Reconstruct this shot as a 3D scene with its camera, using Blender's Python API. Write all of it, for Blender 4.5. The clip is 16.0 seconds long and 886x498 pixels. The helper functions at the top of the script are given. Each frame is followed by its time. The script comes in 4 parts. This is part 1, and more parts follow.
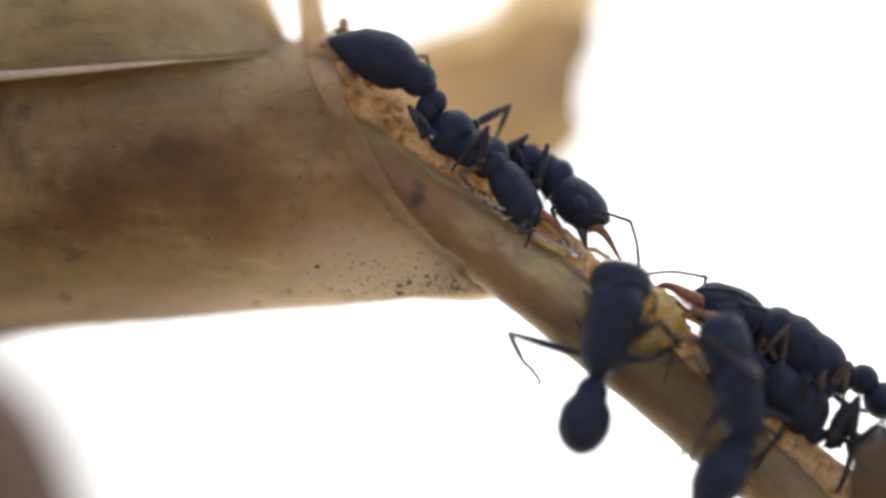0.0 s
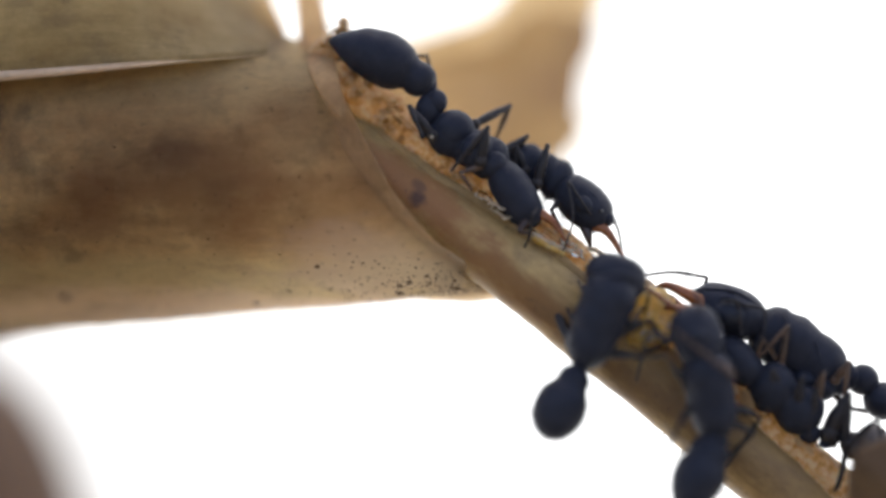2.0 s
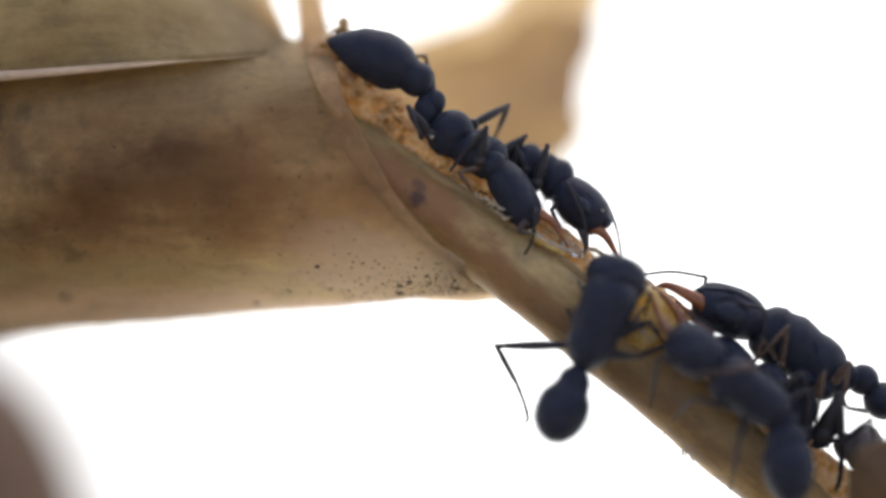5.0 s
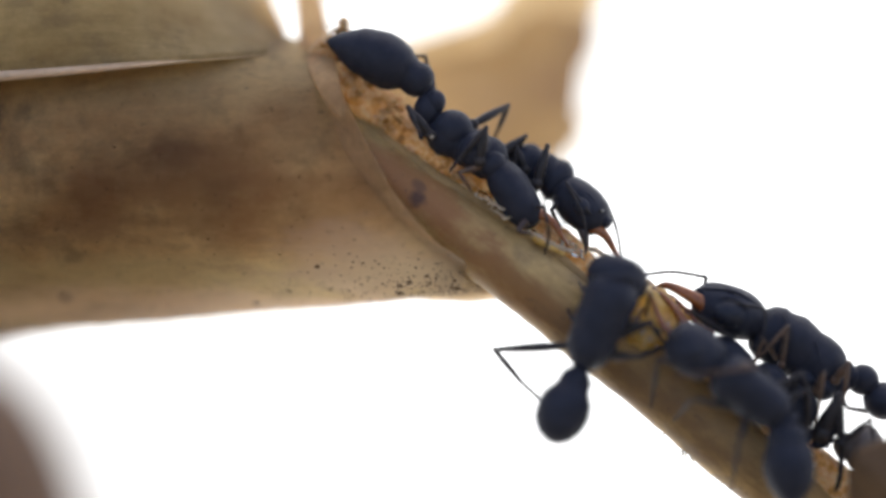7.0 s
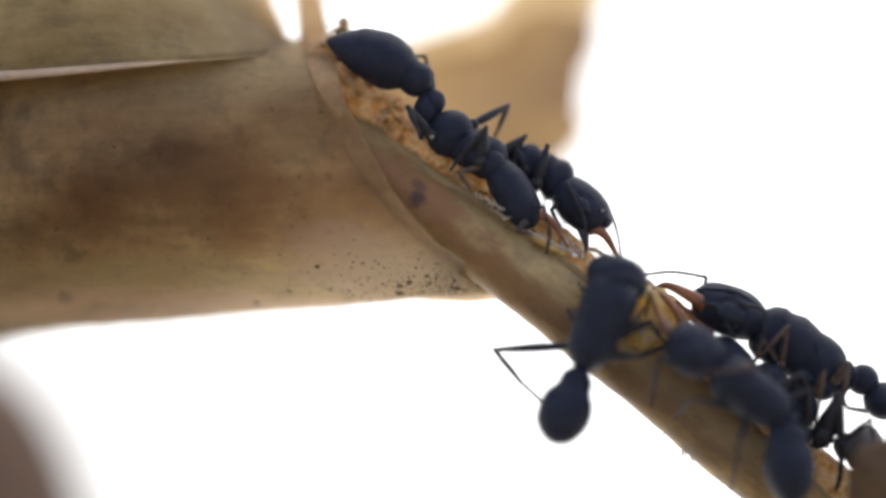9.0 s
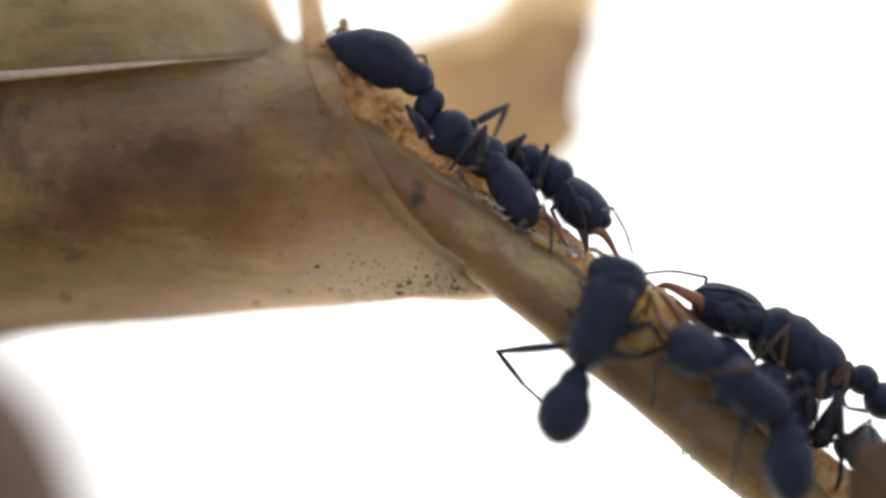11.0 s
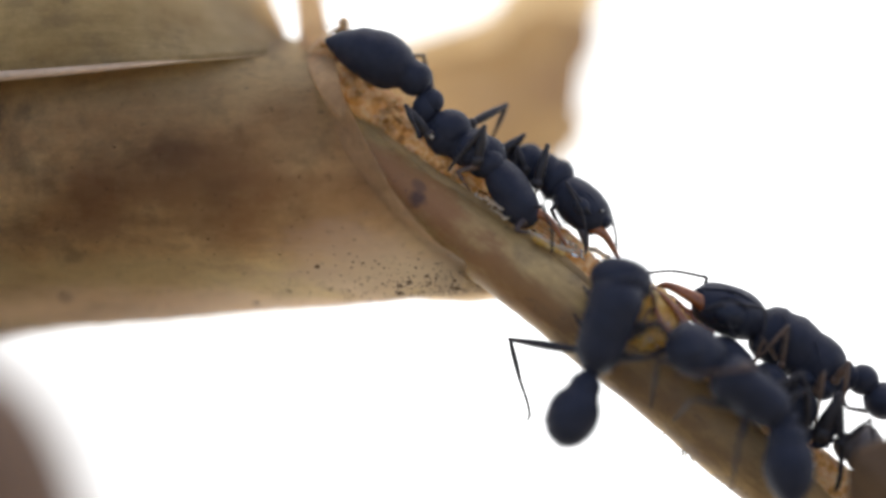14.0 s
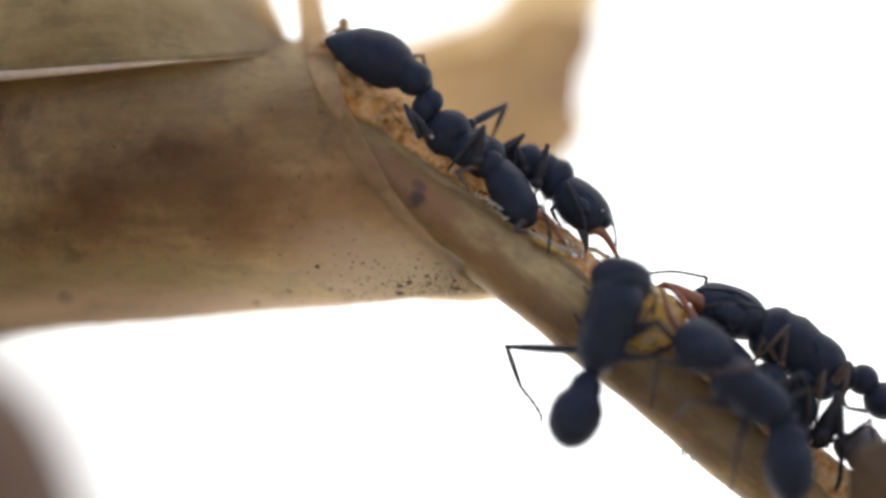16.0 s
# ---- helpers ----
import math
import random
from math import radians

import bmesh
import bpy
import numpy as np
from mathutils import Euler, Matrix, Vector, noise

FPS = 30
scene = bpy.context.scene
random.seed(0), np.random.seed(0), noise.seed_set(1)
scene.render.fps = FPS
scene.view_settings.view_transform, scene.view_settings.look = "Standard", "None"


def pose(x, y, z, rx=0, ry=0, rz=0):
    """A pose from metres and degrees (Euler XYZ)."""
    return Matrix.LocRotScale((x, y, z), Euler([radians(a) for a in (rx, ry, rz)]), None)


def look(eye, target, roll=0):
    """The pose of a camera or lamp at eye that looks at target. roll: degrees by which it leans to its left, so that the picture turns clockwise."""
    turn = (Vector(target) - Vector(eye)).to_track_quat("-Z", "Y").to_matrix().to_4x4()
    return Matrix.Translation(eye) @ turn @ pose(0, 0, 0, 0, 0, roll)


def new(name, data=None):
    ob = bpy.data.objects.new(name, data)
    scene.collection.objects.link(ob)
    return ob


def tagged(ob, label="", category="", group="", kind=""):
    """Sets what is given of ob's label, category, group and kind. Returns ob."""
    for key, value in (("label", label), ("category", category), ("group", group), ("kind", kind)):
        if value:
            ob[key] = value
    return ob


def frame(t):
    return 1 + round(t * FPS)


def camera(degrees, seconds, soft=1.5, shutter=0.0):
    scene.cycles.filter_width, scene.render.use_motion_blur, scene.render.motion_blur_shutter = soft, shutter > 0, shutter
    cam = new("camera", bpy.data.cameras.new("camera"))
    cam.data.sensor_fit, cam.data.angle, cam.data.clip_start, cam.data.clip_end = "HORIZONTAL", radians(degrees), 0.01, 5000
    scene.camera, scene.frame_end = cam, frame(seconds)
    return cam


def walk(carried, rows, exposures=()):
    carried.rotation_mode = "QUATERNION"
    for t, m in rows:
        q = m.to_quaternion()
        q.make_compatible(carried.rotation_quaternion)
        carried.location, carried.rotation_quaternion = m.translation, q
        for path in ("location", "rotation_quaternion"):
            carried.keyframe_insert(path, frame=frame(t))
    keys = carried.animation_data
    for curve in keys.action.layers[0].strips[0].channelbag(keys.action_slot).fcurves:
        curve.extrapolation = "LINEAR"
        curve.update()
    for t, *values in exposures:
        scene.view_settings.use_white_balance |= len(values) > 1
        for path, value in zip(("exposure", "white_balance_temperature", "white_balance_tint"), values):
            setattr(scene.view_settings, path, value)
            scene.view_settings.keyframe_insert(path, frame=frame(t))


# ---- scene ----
MM = 0.001
cam = camera(22.17, 16.0, soft=3.0, shutter=0.4)
cam.data.dof.use_dof = True
cam.data.dof.focus_distance = 0.100
cam.data.dof.aperture_fstop = 6.8
EYE = look((0, -0.100, 0), (0, 0, 0))
walk(cam, [(0.0, EYE), (16.0, EYE)], exposures=[(0.0, 2.75), (16.0, 2.75)])

# ---- light: a bright white overcast sky behind the twig, dim sky elsewhere ----
world = bpy.data.worlds.new("sky")
scene.world = world
world.use_nodes = True
wn = world.node_tree
sky = wn.nodes.new("ShaderNodeTexSky")
sky.sky_type, sky.sun_disc = "NISHITA", False
sky.sun_elevation, sky.sun_rotation = radians(46), radians(11)
sky.air_density, sky.dust_density, sky.ozone_density = 0.6, 6.0, 0.3
wn.links.new(sky.outputs["Color"], wn.nodes["Background"].inputs["Color"])
wn.nodes["Background"].inputs["Strength"].default_value = 0.088

sun = new("sun", bpy.data.lights.new("sun", "SUN"))
sun.data.energy, sun.data.angle, sun.data.color = 2.0, radians(40), (1.0, 0.95, 0.88)
sun.matrix_world = look((0.08, 0.4, 0.42), (0, 0, 0))


# ---- places ----
def at(u, v, y=0.0):
    """A place: mm across and up in the plane of focus, carried y mm behind it along the line of sight."""
    f = 1 + y / 100
    return Vector((u * f, y, v * f)) * MM


# ---- materials ----
def nodes_of(name):
    m = bpy.data.materials.new(name)
    m.use_nodes = True
    nt = m.node_tree
    return m, nt, nt.nodes["Principled BSDF"], nt.nodes["Material Output"]


def put(nt, kind, **sockets):
    n = nt.nodes.new(kind)
    for k, v in sockets.items():
        k = k.replace("_", " ")
        if hasattr(v, "is_output"):
            nt.links.new(v, n.inputs[k])
        else:
            n.inputs[k].default_value = v
    return n


def grain(nt, scale, stretch=(1, 1, 1), detail=6.0, rough=0.6, turn=0, distortion=0.0):
    """Noise in millimetres: scale is features per mm, turn the degrees by which it leans down to its right."""
    tc = put(nt, "ShaderNodeVectorRotate", Vector=nt.nodes.new("ShaderNodeTexCoord").outputs["Object"], Angle=radians(-turn))
    tc.rotation_type = "Y_AXIS"
    mp = put(nt, "ShaderNodeMapping", Vector=tc.outputs["Vector"])
    mp.inputs["Scale"].default_value = [1000 * s for s in stretch]
    return put(nt, "ShaderNodeTexNoise", Vector=mp.outputs["Vector"], Scale=scale, Detail=detail, Roughness=rough, Distortion=distortion).outputs["Fac"]


def ramp(nt, fac, stops):
    n = put(nt, "ShaderNodeValToRGB", Fac=fac)
    e = n.color_ramp.elements
    while len(e) < len(stops):
        e.new(0.5)
    for el, (p, c) in zip(e, stops):
        el.position, el.color = p, (*c, 1)
    return n.outputs["Color"]


def mix(nt, fac, a, b, how="MIX"):
    n = nt.nodes.new("ShaderNodeMix")
    n.data_type, n.blend_type = "RGBA", how
    for socket, v in ((n.inputs[0], fac), (n.inputs[6], a), (n.inputs[7], b)):
        if hasattr(v, "is_output"):
            nt.links.new(v, socket)
        elif isinstance(v, tuple):
            socket.default_value = (*v, 1)
        else:
            socket.default_value = v
    return n.outputs[2]


def relief(nt, b, fac, strength, depth):
    n = put(nt, "ShaderNodeBump", Height=fac, Strength=strength, Distance=depth * MM)
    nt.links.new(n.outputs["Normal"], b.inputs["Normal"])
    return n.outputs["Normal"]


def leaf_material(name, pale, mid, dark, spot, along, through_light, spots=0.5, olive=None, shine=0.32, stains_and_shade=(), lean=0.0):
    """Dry plant skin: long fibres, blotches, rot spots, and light that comes through. Stains, and painted light and
    shade: (across, up, half width, half height in mm, strength, colour) from the thing's origin, turned by lean.
    """
    m, nt, b, out = nodes_of(name)
    broad = grain(nt, 0.22, detail=5, distortion=0.15)
    fibre = grain(nt, 2.2, stretch=(0.10, 1, 1), turn=along, detail=5, rough=0.7)
    col = ramp(nt, broad, [(0.36, dark), (0.51, mid), (0.66, pale)])
    if olive:
        tc = nt.nodes.new("ShaderNodeTexCoord")
        sep = put(nt, "ShaderNodeSeparateXYZ", Vector=tc.outputs["Object"])
        wavy = put(nt, "ShaderNodeMath")
        nt.links.new(put(nt, "ShaderNodeMapRange", Value=sep.outputs["Z"], From_Min=-0.001, From_Max=0.014).outputs[0], wavy.inputs[0])
        nt.links.new(put(nt, "ShaderNodeMapRange", Value=grain(nt, 0.3, stretch=(0.3, 1, 1)), To_Min=-0.22, To_Max=0.22).outputs[0], wavy.inputs[1])
        streak = ramp(nt, wavy.outputs[0], [(0.22, (1, 1, 1)), (0.36, (0, 0, 0)), (0.66, (0, 0, 0)), (0.82, (1, 1, 1))])
        col = mix(nt, streak, col, mix(nt, 0.5, col, olive))
    col = mix(nt, 0.34, col, ramp(nt, fibre, [(0.3, (0.35, 0.30, 0.25)), (0.7, (1.1, 1.05, 1.0))]), "MULTIPLY")
    fine = grain(nt, 3.4, stretch=(0.6, 1, 1), turn=along, detail=7, rough=0.75)
    col = mix(nt, 0.3, col, ramp(nt, fine, [(0.36, (0.42, 0.36, 0.30)), (0.6, (1.08, 1.06, 1.02))]), "MULTIPLY")
    rot = ramp(nt, grain(nt, 0.42, detail=7, rough=0.66, distortion=0.15), [(0.52, (0, 0, 0)), (0.66, (1, 1, 1))])
    fade = put(nt, "ShaderNodeMath")
    fade.operation = "MULTIPLY"
    nt.links.new(rot, fade.inputs[0])
    fade.inputs[1].default_value = spots
    col = mix(nt, fade.outputs[0], col, spot)
    if stains_and_shade:
        tc = put(nt, "ShaderNodeVectorRotate", Vector=nt.nodes.new("ShaderNodeTexCoord").outputs["Object"], Angle=radians(lean))
        tc.rotation_type = "Y_AXIS"
        ragged = put(nt, "ShaderNodeMapRange", Value=grain(nt, 0.6, stretch=(0.4, 1, 1), turn=along, detail=7, rough=0.68), From_Min=0.25, From_Max=0.75, To_Min=-0.75, To_Max=0.75).outputs[0]
    for x, z, w, h, strength, hue in stains_and_shade:
        mp = put(nt, "ShaderNodeMapping", Vector=tc.outputs["Vector"])
        mp.inputs["Location"].default_value = (-x / w, 0, -z / h)
        mp.inputs["Scale"].default_value = (1000 / w, 0, 1000 / h)
        far_off = nt.nodes.new("ShaderNodeVectorMath")
        far_off.operation = "LENGTH"
        nt.links.new(mp.outputs[0], far_off.inputs[0])
        reach = put(nt, "ShaderNodeMath")
        nt.links.new(far_off.outputs["Value"], reach.inputs[0])
        nt.links.new(ragged, reach.inputs[1])
        amount = put(nt, "ShaderNodeMapRange", Value=reach.outputs[0], From_Min=0.25, From_Max=1.15, To_Min=strength, To_Max=0.0)
        amount.interpolation_type = "SMOOTHSTEP"
        col = mix(nt, amount.outputs[0], col, hue)
    flecks = ramp(nt, grain(nt, 2.6, detail=3, rough=0.55, stretch=(0.7, 1, 1)), [(0.64, (0, 0, 0)), (0.72, (0.5, 0.5, 0.5))])
    col = mix(nt, flecks, col, spot)
    nt.links.new(col, b.inputs["Base Color"])
    b.inputs["Roughness"].default_value = 0.44
    b.inputs["Specular IOR Level"].default_value = shine
    nrm = relief(nt, b, fibre, 0.25, 0.12)
    thin = put(nt, "ShaderNodeGamma", Color=col, Gamma=0.5)
    tr = put(nt, "ShaderNodeBsdfTranslucent", Color=thin.outputs[0], Normal=nrm)
    mx = put(nt, "ShaderNodeMixShader", Fac=through_light)
    nt.links.new(b.outputs[0], mx.inputs[1])
    nt.links.new(tr.outputs[0], mx.inputs[2])
    nt.links.new(mx.outputs[0], out.inputs["Surface"])
    return m


# the sheath's green and pale ribs with backlight painted in, a broad brown cloud and smaller rot marks
ROT, TAN = (0.09, 0.055, 0.035), (0.25, 0.135, 0.065)
SHEATH_STAINS_AND_GLOW = ((4.0, 2.9, 15.0, 1.1, 0.36, (0.70, 0.62, 0.33)), (5.0, 1.2, 17.0, 1.0, 0.6, (0.95, 0.74, 0.52)), (4.2, 6.6, 5.6, 3.6, 0.62, TAN), (-1.5, 5.6, 4.0, 2.6, 0.35, TAN), (8.0, 8.0, 2.6, 3.0, 0.35, TAN), (8.8, 4.8, 3.6, 2.8, 0.45, TAN), (12.4, 2.9, 5.5, 2.2, 0.5, (0.56, 0.43, 0.325)), (-4.7, 9.6, 0.6, 0.9, 0.75, ROT), (-3.6, 4.9, 1.5, 0.9, 0.6, ROT), (-1.3, 3.5, 0.8, 0.4, 0.5, ROT), (3.3, 8.2, 1.6, 1.5, 0.3, ROT),
                 (5.3, 6.2, 1.1, 1.0, 0.35, ROT), (8.6, 5.5, 0.9, 0.8, 0.3, ROT), (0.4, 8.1, 1.8, 0.9, 0.2, ROT), (3.5, 3.9, 0.8, 0.25, 0.4, ROT), (-2.0, 1.6, 0.4, 0.3, 0.5, ROT), (3.2, 1.0, 1.3, 0.25, 0.2, ROT))
SHEATH = leaf_material("dry_sheath", (0.836, 0.639, 0.332), (0.673, 0.465, 0.224), (0.428, 0.262, 0.12), (0.07, 0.05, 0.035), -3, 0.80, 0.5, (0.60, 0.52, 0.32), 0.32, SHEATH_STAINS_AND_GLOW)
BLADE = leaf_material("dry_blade", (0.55, 0.41, 0.188), (0.44, 0.315, 0.136), (0.33, 0.22, 0.088), (0.16, 0.11, 0.06), -3, 0.58, 0.5, None, 0.14)
# margin colour paints the light that leaks between blade and sheath
LIT_MARGIN = leaf_material("lit_margin", (0.86, 0.68, 0.49), (0.78, 0.59, 0.41), (0.66, 0.48, 0.32), (0.5, 0.4, 0.3), -3, 0.4, 0.2)
STRIPE = leaf_material("torn_strip", (0.83, 0.62, 0.36), (0.69, 0.475, 0.245), (0.47, 0.30, 0.15), (0.25, 0.16, 0.09), 70, 0.72, 0.4, None, 0.12)
ROLL_BROWN = leaf_material("roll_brown", (0.50, 0.31, 0.145), (0.40, 0.235, 0.105), (0.27, 0.145, 0.065), (0.06, 0.035, 0.025), 40, 0.38, 0.5, None, 0.12)
FLAP = leaf_material("dry_flap", (0.824, 0.6, 0.304), (0.577, 0.38, 0.175), (0.391, 0.245, 0.115), (0.25, 0.15, 0.09), 60, 0.62, 0.5, None, 0.2, [(x, z, w, h, f, (0.27, 0.165, 0.105)) for x, z, w, h, f in ((2.2, 3.5, 1.6, 1.3, 0.5), (5.0, 4.6, 2.2, 2.2, 0.5), (6.6, 7.0, 1.8, 1.6, 0.5), (7.0, 2.2, 0.6, 0.7, 0.5), (0.6, 4.6, 2.0, 1.0, 0.3))])
# broad patches paint shade by the mouth and underneath; small dark spots are marks
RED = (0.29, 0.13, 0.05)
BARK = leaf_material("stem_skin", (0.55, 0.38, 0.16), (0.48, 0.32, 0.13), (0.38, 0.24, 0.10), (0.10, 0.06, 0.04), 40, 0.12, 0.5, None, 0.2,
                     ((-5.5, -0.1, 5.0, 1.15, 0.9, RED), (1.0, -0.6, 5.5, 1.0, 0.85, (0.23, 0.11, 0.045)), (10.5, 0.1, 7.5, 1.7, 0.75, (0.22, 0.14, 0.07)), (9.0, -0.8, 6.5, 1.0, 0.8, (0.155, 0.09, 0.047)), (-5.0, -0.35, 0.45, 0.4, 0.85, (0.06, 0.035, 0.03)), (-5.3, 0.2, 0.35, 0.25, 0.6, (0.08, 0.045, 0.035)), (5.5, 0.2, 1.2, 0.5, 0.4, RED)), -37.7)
FAR_LEAF = leaf_material("far_leaf", (0.24, 0.155, 0.105), (0.19, 0.12, 0.08), (0.14, 0.088, 0.058), (0.13, 0.085, 0.055), 60, 0.2, 0.3, None, 0.06)
FOLD = leaf_material("thin_fold", (0.80, 0.66, 0.43), (0.70, 0.52, 0.29), (0.54, 0.37, 0.18), (0.4, 0.26, 0.14), 60, 0.85, 0.4, None, 0.2)
LIP = leaf_material("split_skin", (0.64, 0.45, 0.22), (0.52, 0.345, 0.15), (0.36, 0.22, 0.095), (0.2, 0.12, 0.06), 40, 0.35, 0.5, None, 0.2)
NEAR_LEAF = leaf_material("near_leaf", (0.17, 0.10, 0.052), (0.14, 0.082, 0.04), (0.105, 0.06, 0.029), (0.07, 0.04, 0.02), 60, 0.05, 0.3, None, 0.15)


def pith_material():
    m, nt, b, out = nodes_of("torn_pith")
    lump = grain(nt, 2.4, detail=8, rough=0.7)
    fibre = grain(nt, 3.0, stretch=(0.15, 1, 1), turn=40)
    col = ramp(nt, lump, [(0.30, (0.44, 0.22, 0.07)), (0.46, (0.78, 0.51, 0.22)), (0.62, (0.96, 0.84, 0.60))])
    nt.links.new(mix(nt, 0.4, col, ramp(nt, fibre, [(0.35, (0.4, 0.3, 0.2)), (0.65, (1.1, 1.0, 0.9))]), "MULTIPLY"), b.inputs["Base Color"])
    b.inputs["Roughness"].default_value = 0.4
    b.inputs["Subsurface Weight"].default_value = 0.25
    b.inputs["Subsurface Radius"].default_value = (0.0006, 0.0003, 0.00015)
    relief(nt, b, lump, 0.8, 0.28)
    tr = put(nt, "ShaderNodeBsdfTranslucent", Color=col)
    mx = put(nt, "ShaderNodeMixShader", Fac=0.48)
    nt.links.new(b.outputs[0], mx.inputs[1])
    nt.links.new(tr.outputs[0], mx.inputs[2])
    nt.links.new(mx.outputs[0], out.inputs["Surface"])
    return m


def shell_material(name, base, tint, rough, coat):
    """Insect cuticle: near black, finely pitted, softly shining under a down of short hairs."""
    m, nt, b, out = nodes_of(name)
    pit = grain(nt, 14.0, detail=3)
    broad = grain(nt, 1.3, detail=4)
    nt.links.new(ramp(nt, broad, [(0.3, base), (0.75, tint)]), b.inputs["Base Color"])
    nt.links.new(put(nt, "ShaderNodeMapRange", Value=broad, **{"To_Min": rough - 0.08, "To_Max": rough + 0.14}).outputs[0], b.inputs["Roughness"])
    b.inputs["Specular IOR Level"].default_value = coat
    b.inputs["Sheen Weight"].default_value = 0.02
    b.inputs["Sheen Roughness"].default_value = 0.4
    b.inputs["Sheen Tint"].default_value = (0.75, 0.85, 1.0, 1)
    both = put(nt, "ShaderNodeMath")
    nt.links.new(pit, both.inputs[0])
    nt.links.new(grain(nt, 4.5, stretch=(0.35, 1, 1), detail=5, rough=0.7), both.inputs[1])
    relief(nt, b, both.outputs[0], 0.4, 0.06)
    return m


def jaw_material():
    m, nt, b, out = nodes_of("amber_jaw")
    broad = grain(nt, 1.6, detail=4)
    nt.links.new(ramp(nt, broad, [(0.3, (0.13, 0.035, 0.008)), (0.7, (0.36, 0.12, 0.03))]), b.inputs["Base Color"])
    b.inputs["Roughness"].default_value = 0.33
    b.inputs["Subsurface Weight"].default_value = 0.35
    b.inputs["Subsurface Radius"].default_value = (0.0008, 0.0003, 0.0001)
    relief(nt, b, grain(nt, 9.0), 0.2, 0.03)
    return m


def sap_material(name, colour, rough=0.05):
    m, nt, b, out = nodes_of(name)
    b.inputs["Base Color"].default_value = (*colour, 1)
    b.inputs["Transmission Weight"].default_value = 1.0
    b.inputs["IOR"].default_value = 1.4
    b.inputs["Roughness"].default_value = rough
    relief(nt, b, grain(nt, 1.8, detail=3), 0.3, 0.12)
    return m


def honey_material(name="amber_sap", deep=(0.62, 0.40, 0.09), mid=(0.88, 0.65, 0.22), pale=(0.97, 0.85, 0.48)):
    """Thick golden sap over torn tissue: light comes through it, and its skin shines."""
    m, nt, b, out = nodes_of(name)
    lump = grain(nt, 1.5, detail=5)
    col = ramp(nt, lump, [(0.30, deep), (0.50, mid), (0.68, pale)])
    nt.links.new(col, b.inputs["Base Color"])
    b.inputs["Roughness"].default_value = 0.12
    b.inputs["Coat Weight"].default_value = 0.8
    b.inputs["Coat Roughness"].default_value = 0.05
    relief(nt, b, lump, 0.5, 0.25)
    tr = put(nt, "ShaderNodeBsdfTranslucent", Color=col)
    mx = put(nt, "ShaderNodeMixShader", Fac=0.6)
    nt.links.new(b.outputs[0], mx.inputs[1])
    nt.links.new(tr.outputs[0], mx.inputs[2])
    nt.links.new(mx.outputs[0], out.inputs["Surface"])
    return m


def plain_material(name, a, c, rough, scale=4.0):
    m, nt, b, out = nodes_of(name)
    f = grain(nt, scale)
    nt.links.new(ramp(nt, f, [(0.3, a), (0.7, c)]), b.inputs["Base Color"])
    b.inputs["Roughness"].default_value = rough
    relief(nt, b, f, 0.4, 0.05)
    return m


PITH = pith_material()
SHELL = shell_material("black_cuticle", (0.017, 0.018, 0.026), (0.029, 0.030, 0.041), 0.44, 0.11)
DULLSHELL = shell_material("dull_cuticle", (0.075, 0.060, 0.052), (0.12, 0.095, 0.08), 0.45, 0.3)
LEG = shell_material("leg_cuticle", (0.016, 0.015, 0.017), (0.042, 0.033, 0.030), 0.40, 0.22)
BROWNLEG = shell_material("brown_leg", (0.042, 0.032, 0.028), (0.15, 0.085, 0.05), 0.38, 0.3)
EYEMAT = shell_material("eye_surface", (0.014, 0.015, 0.022), (0.022, 0.023, 0.032), 0.26, 0.18)
JAW = jaw_material()
DARKJAW = plain_material("dark_jaw", (0.02, 0.010, 0.006), (0.06, 0.025, 0.012), 0.35)
SAP = honey_material()
# pale sap; on beads and wavy rims its colour paints the glints
GLAZE = honey_material("pale_sap", (0.50, 0.36, 0.20), (0.78, 0.66, 0.48), (0.92, 0.86, 0.74))
CLEAR = sap_material("clear_sap", (0.98, 0.93, 0.85))
DIRT = plain_material("dirt", (0.10, 0.065, 0.042), (0.26, 0.17, 0.11), 0.9)
FIBRE = plain_material("fibre", (0.35, 0.28, 0.18), (0.55, 0.48, 0.36), 0.7)

BOUNCE_GROUND = plain_material("bounce_ground", (0.06, 0.055, 0.04), (0.11, 0.10, 0.075), 0.9, 0.02)

m, nt, b, out = nodes_of("white_sky")
glow = put(nt, "ShaderNodeEmission", Color=(1.0, 1.0, 1.0, 1), Strength=0.31)
nt.links.new(glow.outputs[0], out.inputs["Surface"])
WHITE = m

# ---- mesh helpers ----
ORIGIN = {}


def part(name, bm, material, parent=None, label="", origin=None, smooth=True):
    """Links bm, built in world places, as one mesh; its origin lies at origin or at its parent's."""
    o = Vector(origin) if origin is not None else (ORIGIN[parent.name].copy() if parent else Vector((0, 0, 0)))
    bmesh.ops.translate(bm, verts=bm.verts, vec=-o)
    bmesh.ops.recalc_face_normals(bm, faces=bm.faces)
    for f in bm.faces:
        f.smooth = smooth
    me = bpy.data.meshes.new(name)
    bm.to_mesh(me)
    bm.free()
    me.materials.append(material)
    ob = new(name, me)
    ORIGIN[ob.name] = o
    if parent:
        ob.parent = parent
        ob.location = o - ORIGIN[parent.name]
    else:
        ob.location = o
    if label:
        tagged(ob, label)
    return ob


def thing(name, origin, label, category, group="", kind=""):
    ob = new(name)
    ob.empty_display_size = 0.001
    ob.location = origin
    ORIGIN[ob.name] = Vector(origin)
    return tagged(ob, label, category, group, kind)


